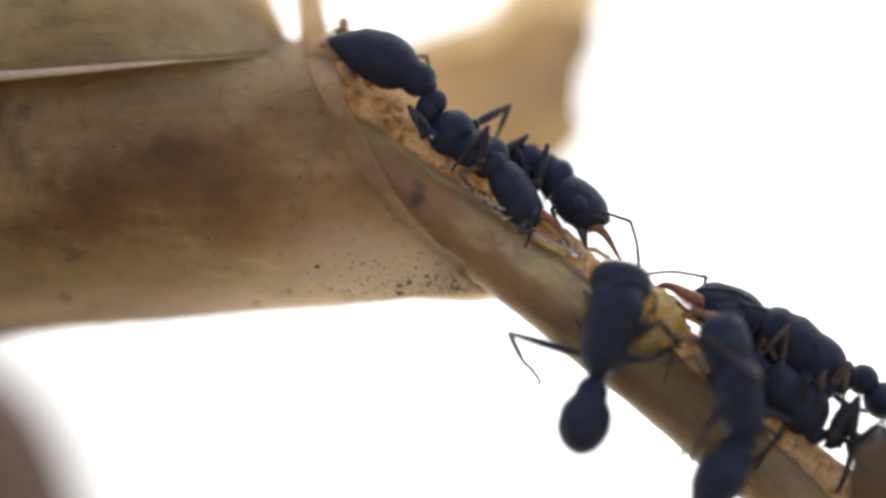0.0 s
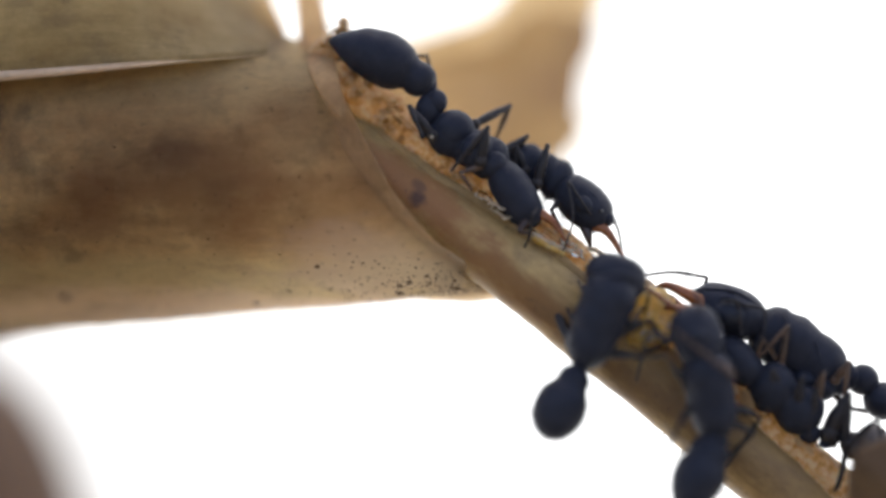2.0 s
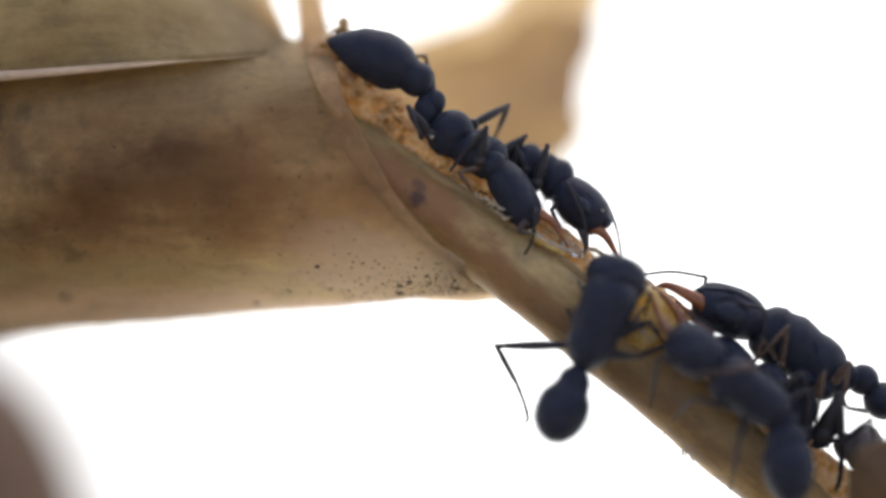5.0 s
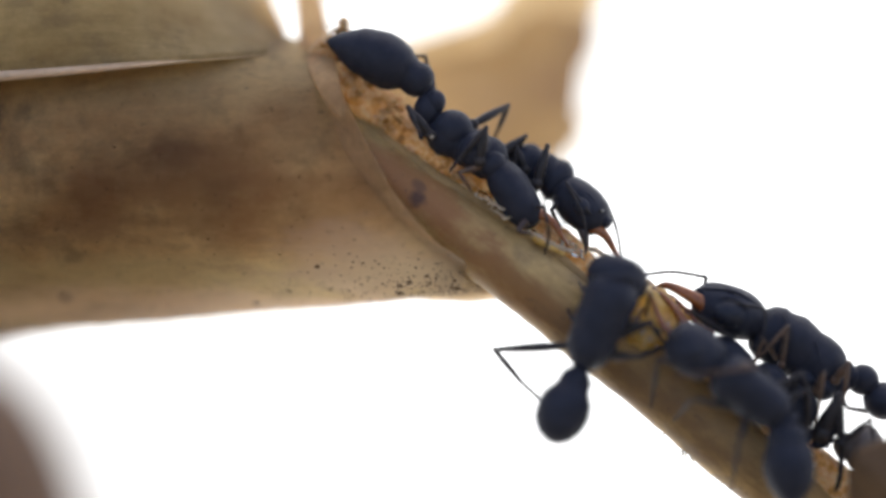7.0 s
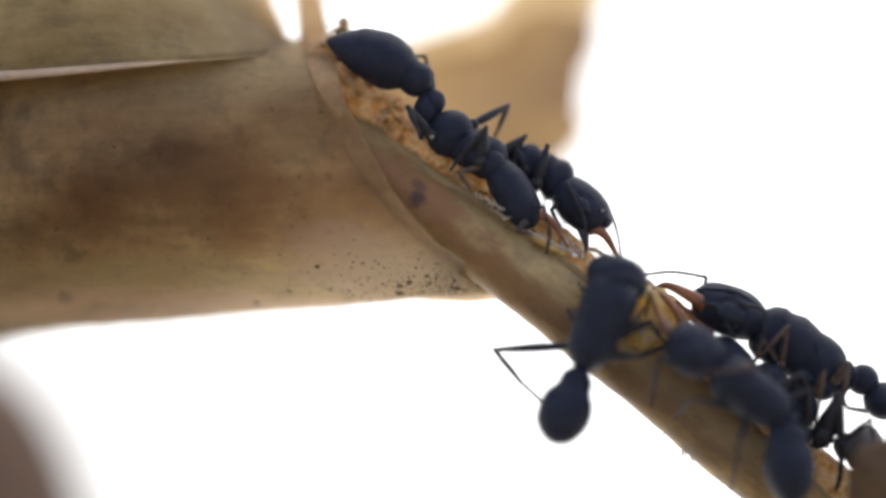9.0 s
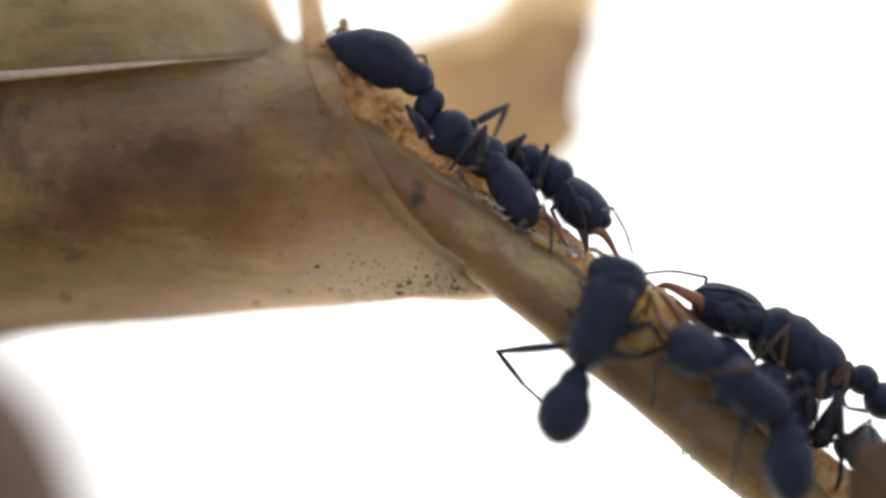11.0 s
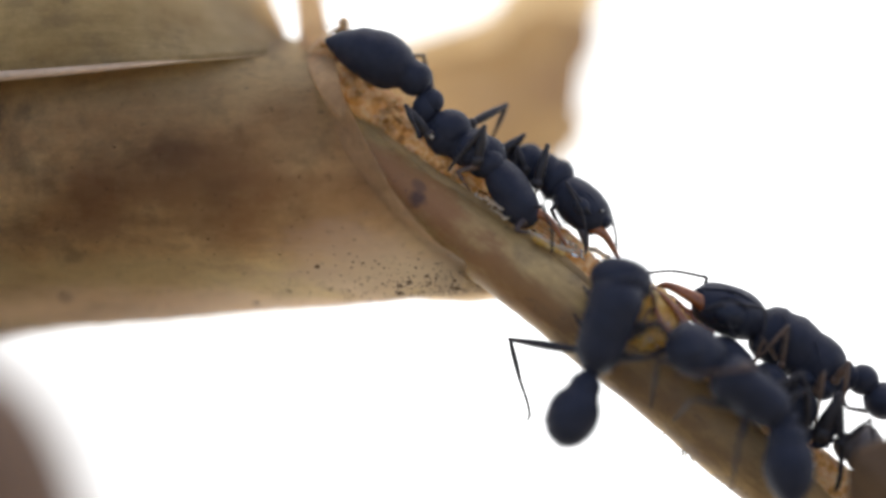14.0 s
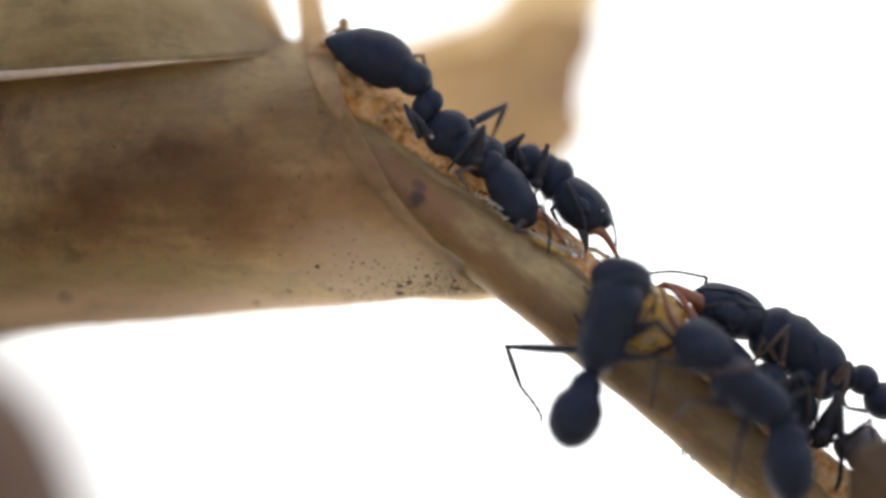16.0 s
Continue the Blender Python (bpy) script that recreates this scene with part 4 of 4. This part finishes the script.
n8 = antenna(a6, at(12.9, -3.98, -1.4), at(12.1, -2.5, -1.5), at(11.35, -2.33, -1.4), None, 0.075)

# ---- sap ----
lump = blob(bmesh.new(), at(8.8, -3.77, -0.95), (0.8, 0.5, 0.6), (Vector((0.77, 0, -0.64)), Vector((0, 1, 0)), Vector((0.64, 0, 0.77))), 26, 0.35, 1.2)
tagged(part("sap_drop", lump, SAP, origin=at(8.8, -4.12, -0.9)), "small amber sap drop below the larger one", "sap")
sap = part("sap_drop", blob(bmesh.new(), at(9.2, -2.88, -0.6), (1.5, 0.8, 1.15), (Vector((0.77, 0, -0.64)), Vector((0, 1, 0)), Vector((0.64, 0, 0.77))), 40, 0.30, 1.1), SAP, origin=at(9.15, -3.98, -0.8))
tagged(sap, "thick glossy amber sap drop on the twig", "sap")

bm = bmesh.new()
blob(bm, at(1.85, 2.23, 0.1), (0.42, 0.20, 0.20), (Vector((0.75, 0, -0.66)), Vector((0, 1, 0)), Vector((0.66, 0, 0.75))), 18, 0.5, 1.6)
part_film = part("wet_film", bm, CLEAR, origin=at(1.85, 2.08, 0.1))
tagged(part_film, "clear glistening wet sap film on the pith", "sap", "wet sap on the pith")
for c, rx, rz in ((at(2.5, 1.62, 0.0), 0.55, 0.16), (at(4.55, 0.28, 0.2), 0.9, 0.16), (at(5.7, 0.03, 0.1), 0.6, 0.2), (at(6.9, -0.28, 0.3), 0.55, 0.2)):
    bm = blob(bmesh.new(), c, (rx, 0.2, rz), (Vector((0.78, 0, -0.63)), Vector((0, 1, 0)), Vector((0.63, 0, 0.78))), 18, 0.5, 1.4)
    tagged(part("wet_film", bm, CLEAR, origin=c), "clear glistening wet sap film on the pith", "sap", "wet sap on the pith")

# beads in pale colour that paint the bright glints on the sap
for c, r in ((at(8.82, -3.7, -1.75), 0.13), (at(9.17, -3.97, -1.7), 0.17), (at(9.45, -4.27, -1.6), 0.10), (at(10, -3.3, -1.5), 0.10), (at(9.95, -3.47, -1.5), 0.13), (at(8.45, -3.02, -1.6), 0.09), (at(9.15, -1.67, 0.1), 0.16), (at(10.8, -3.4, -1.2), 0.15), (at(11.6, -3.62, -1.2), 0.16), (at(10.55, -4.27, -1.2), 0.12), (at(1.95, 2.22, -0.3), 0.13), (at(2.25, 1.97, -0.4), 0.10), (at(2.72, 1.37, -0.5), 0.14), (at(1.47, 2.45, -0.2), 0.10), (at(5.7, 0.22, -0.1), 0.12), (at(-0.5, 4.97, -0.5), 0.14)):
    bm = blob(bmesh.new(), c, (r * 0.7, r * 0.6, r * 0.65), seg=14, rough=0.5, scale=4)
    tagged(part("glint_bead", bm, GLAZE, origin=c), "small bead of sap coloured pale as a glint", "sap", "beads of sap")

for points, r, m, label in (
        ([at(9.15, -1.52, -0.3), at(9.85, -2.08, -0.3), at(10.6, -2.88, -0.4), at(11.65, -3.48, -0.4)], 0.13, SAP, "sticky amber sap strand drawn along the pith"),
        ([at(8.9, -1.43, -0.2), at(9.4, -1.77, -0.5), at(10.05, -2.52, -0.6)], 0.16, GLAZE, "sticky pale sap strand drawn along the pith"),
        ([at(3.7, 0.82, -0.5), at(4.4, 0.42, -0.5), at(5.3, 0.03, -0.3), at(5.8, -0.12, -0.1)], 0.13, GLAZE, "sticky pale sap strand drawn along the pith"),
        ([at(4, 0.53, -0.7), at(4.65, 0.12, -0.6), at(5.4, -0.23, -0.5)], 0.12, SAP, "sticky amber sap strand drawn along the pith"),
        # three thin wavy rims whose pale colour paints the wet highlights
        ([at(1.4, 2.38, -0.5), at(1.7, 2.23, -0.7), at(1.95, 2.27, -0.7), at(2.2, 1.98, -0.7), at(2.1, 1.73, -0.7)], 0.06, GLAZE, "wavy sap rim coloured pale as a wet highlight"),
        ([at(2.2, 1.73, -0.7), at(2.5, 1.57, -0.8), at(2.75, 1.38, -0.8), at(3.1, 1.43, -0.7)], 0.06, GLAZE, "wavy sap rim coloured pale as a wet highlight"),
        ([at(1.95, 2.02, -0.6), at(2.3, 2.02, -0.75), at(2.5, 1.82, -0.75), at(2.85, 1.73, -0.7)], 0.06, GLAZE, "wavy sap rim coloured pale as a wet highlight"),
        ([at(6.4, 0.03, 0.2), at(6.8, -0.12, 0), at(7.2, -0.28, 0), at(7.75, -0.72, 0.2)], 0.10, GLAZE, "sticky pale sap strand drawn along the pith")):
    path = curve(points, 40)
    bm = sweep(bmesh.new(), path, [r * (0.25 + 0.75 * abs(math.sin(0.9 * i + 3 * math.sin(0.37 * i)))) for i in range(40)], 10, rough=0.9, scale=3.5)
    tagged(part("sap_strand", bm, m, origin=points[1]), label, "sap", "strands of sap")

# ---- movement ----
def turn_to(d0, d1):
    return d0.normalized().rotation_difference(d1.normalized())


def move_limb(limb, rows):
    """Rows: seconds, where the elbow points from the base, and where the tip points from the elbow."""
    upper, lower, d0, e0 = limb
    up_home, low_home = upper.location.copy(), lower.location.copy()
    ups, lows = [], []
    for t, d, e in rows:
        q = turn_to(d0, d)
        ups.append((t, Matrix.Translation(up_home) @ q.to_matrix().to_4x4()))
        lows.append((t, Matrix.Translation(low_home) @ (q.inverted() @ turn_to(e0, e)).to_matrix().to_4x4()))
    walk(upper, ups)
    walk(lower, lows)


def move_leg(limb, rows, bends):
    """Rows: seconds, where the knee points from the hip, and where the tip points from the knee; bends: seconds and degrees by which the foot is lifted from the shin."""
    upper, lower, toe, d0, e0, f0 = limb
    homes = [ob.location.copy() for ob in (upper, lower, toe)]
    made = [[], [], []]
    for k in range(161):
        t = k / 10
        i = max(n for n in range(len(rows) - 1) if rows[n][0] <= t + 1e-6)
        g = min(1.0, (t - rows[i][0]) / (rows[i + 1][0] - rows[i][0]))
        g = g * g * (3 - 2 * g)
        d, e = (rows[i][n].normalized().lerp(rows[i + 1][n].normalized(), g) for n in (1, 2))
        bend = radians(float(np.interp(t, *zip(*bends))))
        q = turn_to(d0, d)
        shin = Matrix.Rotation(0.45 * bend, 3, "Y") @ e
        foot = Matrix.Rotation(-0.55 * bend, 3, "Y") @ e
        a, b = q.inverted() @ turn_to(e0, shin), q.inverted() @ turn_to(f0, foot)
        for n, (place, turn) in enumerate(((homes[0], q), (homes[1], a), (homes[1] + a @ e0, b))):
            made[n].append((t, Matrix.Translation(place) @ turn.to_matrix().to_4x4()))
    for ob, keys in zip((upper, lower, toe), made):
        walk(ob, keys)


def move_body(ob, rows):
    """Rows: seconds, mm across, mm up, degrees clockwise as the lens sees it."""
    home = ob.location.copy()
    walk(ob, [(t, Matrix.Translation(home + Vector((x, 0, z)) * MM) @ pose(0, 0, 0, 0, r, 0)) for t, x, z, r in rows])


def motions():
    # the clinging ant swings a little, its gaster more
    move_body(a3, [(0, 0.42, -0.27, -6.5), (0.8, 0.4, -0.18, -5.9), (1, 0.32, -0.18, -4.7), (1.6, 0.13, -0.05, -3.5), (1.8, 0.05, 0.02, -1.9), (2.1, -0.06, 0.07, 0.6), (2.7, -0.08, 0.02, 0.6), (4.2, -0.05, 0.03, 0.3), (6.3, -0.01, 0.01, 0.6), (9.2, 0, -0, 0.0), (11.3, -0.02, 0.02, 1.2), (12.1, 0.05, 0.03, 0.3), (12.4, 0.28, 0.02, -1.3), (13.5, 0.32, -0.14, -3.5), (16, 0.34, -0.12, -3.4)])
    move_body(t3["gaster"], [(0, 0, -0, 3.1), (0.4, 0, -0, 3.6), (0.8, 0, -0, 7.1), (1, 0, -0, 6.7), (1.4, 0, -0, 3.2), (1.6, 0, -0, 9.2), (1.8, 0, -0, 9.1), (2.4, 0, -0, 4.6), (3, 0, -0, 3.9), (4.2, 0, -0, 5.0), (6.3, 0, -0, 4.3), (9.2, 0, -0, 3.0), (11.3, 0, -0, 1.0), (12.1, 0, -0, 3.1), (12.5, 0, -0, 6.6), (13.5, 0, -0, 9.3), (16, 0, -0, 6.0)])
    move_leg(g3, [(0, Vector((-3.12, 0.08, 1.32)), Vector((1.2, 2.33, -2.42))), (0.2, Vector((-3.23, 0, 1.15)), Vector((2.62, 1.75, -1.68))), (0.4, Vector((-2.85, 0, 2.08)), Vector((-1.57, 3, -0.97))), (0.6, Vector((-2.9, 0.8, 1.57)), Vector((-1.57, 1.19, -2.98))), (0.8, Vector((-3.08, 0, 1.55)), Vector((0.23, 1.4, -3.27))), (1, Vector((-2.73, 0, 2.38)), Vector((-1.55, 3, -1.15))), (1.2, Vector((-2.85, 1.07, 1.52)), Vector((0.38, 1.64, -3.15))), (1.4, Vector((-2.3, 1.81, 1.75)), Vector((-1, 3, -0.62))), (1.6, Vector((-2.6, 0.78, 2.08)), Vector((0.78, 2.74, -2.15))), (1.8, Vector((-2.3, 0, 2.6)), Vector((-0.2, 2.84, -2.15))), (2, Vector((-0.93, 2.1, 2.48)), Vector((0.75, 3, -1.5))), (2.2, Vector((-2.62, 1.11, 1.88)), Vector((1.75, 0.2, -3.12))), (2.4, Vector((-2.23, 0, 2.75)), Vector((1.25, 2.91, -1.65))), (2.6, Vector((-2.75, 0.51, 1.95)), Vector((0.9, 1.17, -3.25))), (2.8, Vector((-2.85, 1.05, 1.55)), Vector((2.52, 1.24, -2.2))), (3, Vector((-2.92, 0.98, 1.45)), Vector((2.8, 0.2, -2.25))), (3.6, Vector((-2.88, 1.21, 1.38)), Vector((0.7, 0.2, -2.12))), (4.2, Vector((-3.12, 1.35, -0.05)), Vector((0.95, 0.2, -3.45))), (6.3, Vector((-3.33, 0.64, -0.25)), Vector((2, 0.2, -2.2))), (9.2, Vector((-3.35, 0.55, -0.2)), Vector((1.98, 0.2, -2.23))), (11.3, Vector((-3.12, 1.25, -0.42)), Vector((2, 0.2, -2.23))), (11.95, Vector((-3.2, 1.08, -0.35)), Vector((1.98, 0.2, -2.23))), (12.1, Vector((-2.9, 1.78, -0.07)), Vector((-0.07, 0.2, -1.93))), (12.3, Vector((-2.38, 2.18, 1.07)), Vector((-1.88, 0.2, -3.52))), (12.5, Vector((-2.5, 2.1, 0.93)), Vector((-1.43, 0.2, -3.8))), (12.8, Vector((-2.83, 1.68, 0.9)), Vector((-0.55, 0.2, -3.98))), (13.1, Vector((-2.8, 1.79, 0.78)), Vector((-0.25, 0.2, -3.8))), (13.5, Vector((-3, 1.41, 0.72)), Vector((0.4, 0.2, -3.65))), (14.3, Vector((-2.98, 1.54, 0.57)), Vector((0.82, 0.2, -3.42))), (15.1, Vector((-3.1, 1.36, 0.33)), Vector((1.38, 0.2, -3.33))), (16, Vector((-3.17, 1.15, 0.3)), Vector((1.45, 0.2, -3.4)))], [(0, 13), (0.4, 0), (0.8, -12), (1.2, 11), (1.6, 40), (2.2, 35), (2.8, 31), (3.2, 27), (3.6, 10), (4.2, -19), (6.3, 4), (11.3, 6), (11.9, 26), (12.4, 0), (14.3, 2), (16, 16)])
    # the walking ant climbs and turns
    move_body(a4, [(0, -0.3, 0.1, 45), (0.5, -0.35, 0.07, 47), (1.0, -0.55, -0, 49), (1.5, -0.9, 0.15, 51), (2.0, -1.5, 0.25, 45), (2.5, -0.95, 0.6, 20), (3.0, -0.8, 0.25, 9), (3.5, -0.42, 0.05, 4), (4.2, -0.07, -0, 1), (6.4, 0, -0, 0), (16, 0, -0, 0)])
    move_body(t4["head"], [(0, 0.45, -0.45, -6), (1.0, 0.45, -0.45, -9), (1.8, 0.38, -0.38, -8), (2.1, 0.3, -0.3, -4), (2.4, 0.15, -0.15, 5), (2.7, 0, -0, 6), (3.0, 0, -0, 1), (3.4, 0, -0, 0), (4.2, 0, -0, 0), (15.3, 0, -0, 0), (15.7, 0.08, 0.03, 0), (16, 0.3, 0.1, 3)])
    for limb, most in ((near_jaw, -72), (far_jaw, -84)):
        move_body(limb, [(0, 0, 0, most), (2.1, 0, 0, most), (2.5, 0, 0, most * 0.8), (3.0, 0, 0, most * 0.25), (3.4, 0, 0, 0), (16, 0, 0, 0)])
    move_body(fore4, [(0, 0, 0, -40), (1.5, 0, 0, -45), (2.2, 0, 0, -35), (3.4, 0, 0, 0), (16, 0, 0, 0)])
    move_body(hind4, [(0, 0, 0, -28), (1.5, 0, 0, -35), (2.2, 0, 0, -25), (3.4, 0, 0, 0), (16, 0, 0, 0)])
    # the far feeding ant lifts its head forward, then settles
    move_body(t2["head"], [(0, -0.15, 0.05, -2), (0.6, -0.15, 0.05, -2), (0.9, -0.05, 0.07, -4), (1.3, 0.05, 0.12, -4), (1.8, 0.1, 0.1, -2), (2.6, 0, -0, 0), (16, 0, -0, 0)])
    move_limb(n2, [(0, Vector((0.68, -1.6, -0.25)), Vector((1.3, 0, -2.62))), (0.6, Vector((0.6, -1.6, -0.2)), Vector((1.2, 0, -2.62))), (1.0, Vector((0.12, -1.5, 0.62)), Vector((0.75, 0, -3))), (1.5, Vector((-0.75, -0.6, 1.25)), Vector((-0.1, 0, -3))), (2.1, Vector((-0.95, -0.2, 1.35)), Vector((-0.2, 0, -2.88))), (2.6, Vector((-1, -0.2, 1.2)), Vector((1, 0, -2.95))), (3.1, Vector((-0.75, -0.3, 1.3)), Vector((0.95, 0, -2.9))), (3.5, Vector((-1.1, 0, 1.4)), Vector((0.05, 0, -3.05))), (4.2, Vector((-1.12, 0, 1.45)), Vector((0.75, 0, -3.12))), (6.4, Vector((-1.12, 0, 1.45)), Vector((0.88, 0, -3.2))), (16, Vector((-1.12, 0, 1.45)), Vector((0.88, 0, -3.2)))])
    move_limb(n3, [(0, Vector((1.5, 0.2, -0.5)), Vector((0.4, 0, -2.35))), (0.6, Vector((1.45, 0.3, -0.4)), Vector((0.35, 0, -2.35))), (1.0, Vector((0.88, 1, -0.1)), Vector((0.6, 0, -2.25))), (1.5, Vector((0.65, 1.3, -0)), Vector((0.6, 0, -2.1))), (2.2, Vector((0.55, 1.4, 0.12)), Vector((0.55, 0, -2.23))), (9.2, Vector((0.53, 1.4, 0.07)), Vector((0.53, 0, -2.23))), (11.5, Vector((0.65, 1.3, 0.2)), Vector((1, 0, -2.12))), (12.5, Vector((0.53, 1.4, 0.07)), Vector((0.45, 0, -2.23))), (16, Vector((0.53, 1.4, 0.07)), Vector((0.3, 0, -2.23)))])
    move_limb(n1, [(0, Vector((-0.25, -0.4, -0.35)), Vector((-0.5, 0.6, -1.5))), (4.2, Vector((-0.25, -0.4, -0.35)), Vector((-0.5, 0.6, -1.5))), (6.3, Vector((0.35, -0.4, 0.05)), Vector((-0.12, 0.2, -2))), (7.5, Vector((0.35, -0.4, 0.05)), Vector((0.15, 0.2, -2.1))), (9.2, Vector((0.35, -0.4, 0.05)), Vector((0.12, 0.2, -2.1))), (12.5, Vector((0.35, -0.4, 0.05)), Vector((0.45, 0.2, -1.85))), (16, Vector((0.35, -0.4, 0.05)), Vector((0.3, 0.2, -2)))])
    # the wedged ant backs away from its neighbour, one leg braced
    move_body(a6, [(0, 0.55, -0.02, 0), (1.0, 0.48, 0, 0), (1.5, 0.40, 0, 0.5), (2.0, 0.32, 0.02, 0), (3.0, 0.16, 0, 0), (4.2, 0.04, 0, 0), (6.4, 0, 0, 0), (16, 0, 0, 0)])
    move_leg(v6, [(0, Vector((0.9, -0.5, 1.6)), Vector((-0.7, 0.5, -3.7))), (1.5, Vector((0.75, -0.5, 1.75)), Vector((-0.5, 0.5, -3.9))), (3.0, Vector((0.66, -0.5, 1.75)), Vector((-0.1, 0.5, -4.0))), (4.5, Vector((0.62, -0.5, 1.75)), Vector((0.02, 0.6, -4.15))), (16, Vector((0.62, -0.5, 1.75)), Vector((0.02, 0.6, -4.15)))], [(0, -8), (3, -8), (16, -8)])
    # feelers of the ants in the sap
    move_limb(n6, [(0, Vector((0.15, 0, 0.53)), Vector((-2.7, 0, 0.1))), (0.6, Vector((0.15, 0, 0.53)), Vector((-2.8, 0, 0.05))), (1.2, Vector((0.2, 0, 0.6)), Vector((-3.25, 0, 0.25))), (2.0, Vector((0.23, 0, 0.6)), Vector((-3.12, 0, 0.1))), (3.0, Vector((0.17, 0, 0.55)), Vector((-2.8, 0, 0.12))), (9.2, Vector((0.17, 0, 0.53)), Vector((-2.77, 0, 0.1))), (12.5, Vector((0.2, 0, 0.55)), Vector((-2.95, 0, 0.2))), (16, Vector((0.2, 0, 0.55)), Vector((-2.88, 0, 0.15)))])
    move_limb(n8, [(0, Vector((0.8, 0, 1.2)), Vector((-2, 0, -0.5))), (1.0, Vector((0.85, 0, 1.2)), Vector((-1.88, 0, -0.62))), (1.6, Vector((0.5, 0, 1.5)), Vector((-1.75, 0, -0.12))), (2.0, Vector((-0.25, 0, 2.25)), Vector((-1.25, 0, -0.1))), (2.5, Vector((-1, 0, 2.5)), Vector((-1.75, 0, -0.25))), (3.0, Vector((-1.5, 0, 1)), Vector((-1, 0, 0.4))), (3.6, Vector((-1.38, 0, 0.75)), Vector((-1.05, 0, 0.5))), (7.0, Vector((-1.4, 0, 0.9)), Vector((-1, 0, 0.5))), (9.0, Vector((-0.8, 0, 1.48)), Vector((-0.75, 0, 0.17))), (11.5, Vector((-0.62, 0, 1.65)), Vector((-0.6, 0, 0.12))), (12.5, Vector((-0.55, 0, 1.7)), Vector((-0.35, 0, -0.15))), (16, Vector((-0.62, 0, 1.65)), Vector((-0.5, 0, -0.1)))])
    move_body(t4["gaster"], [(0, 0, -0, -8), (1.0, 0, -0, -16), (2.0, 0, -0, -18), (2.5, 0, -0, -6), (3.0, 0, -0, -2), (3.6, 0, -0, 0), (16, 0, -0, 0)])
    move_body(a1, [(0, 0.07, -0, 0), (1.5, 0.07, -0, 0.3), (3.5, 0.03, -0, 0), (9, 0, -0, 0), (12.5, -0.05, 0.03, 0), (16, -0.1, 0.03, 0)])


motions()
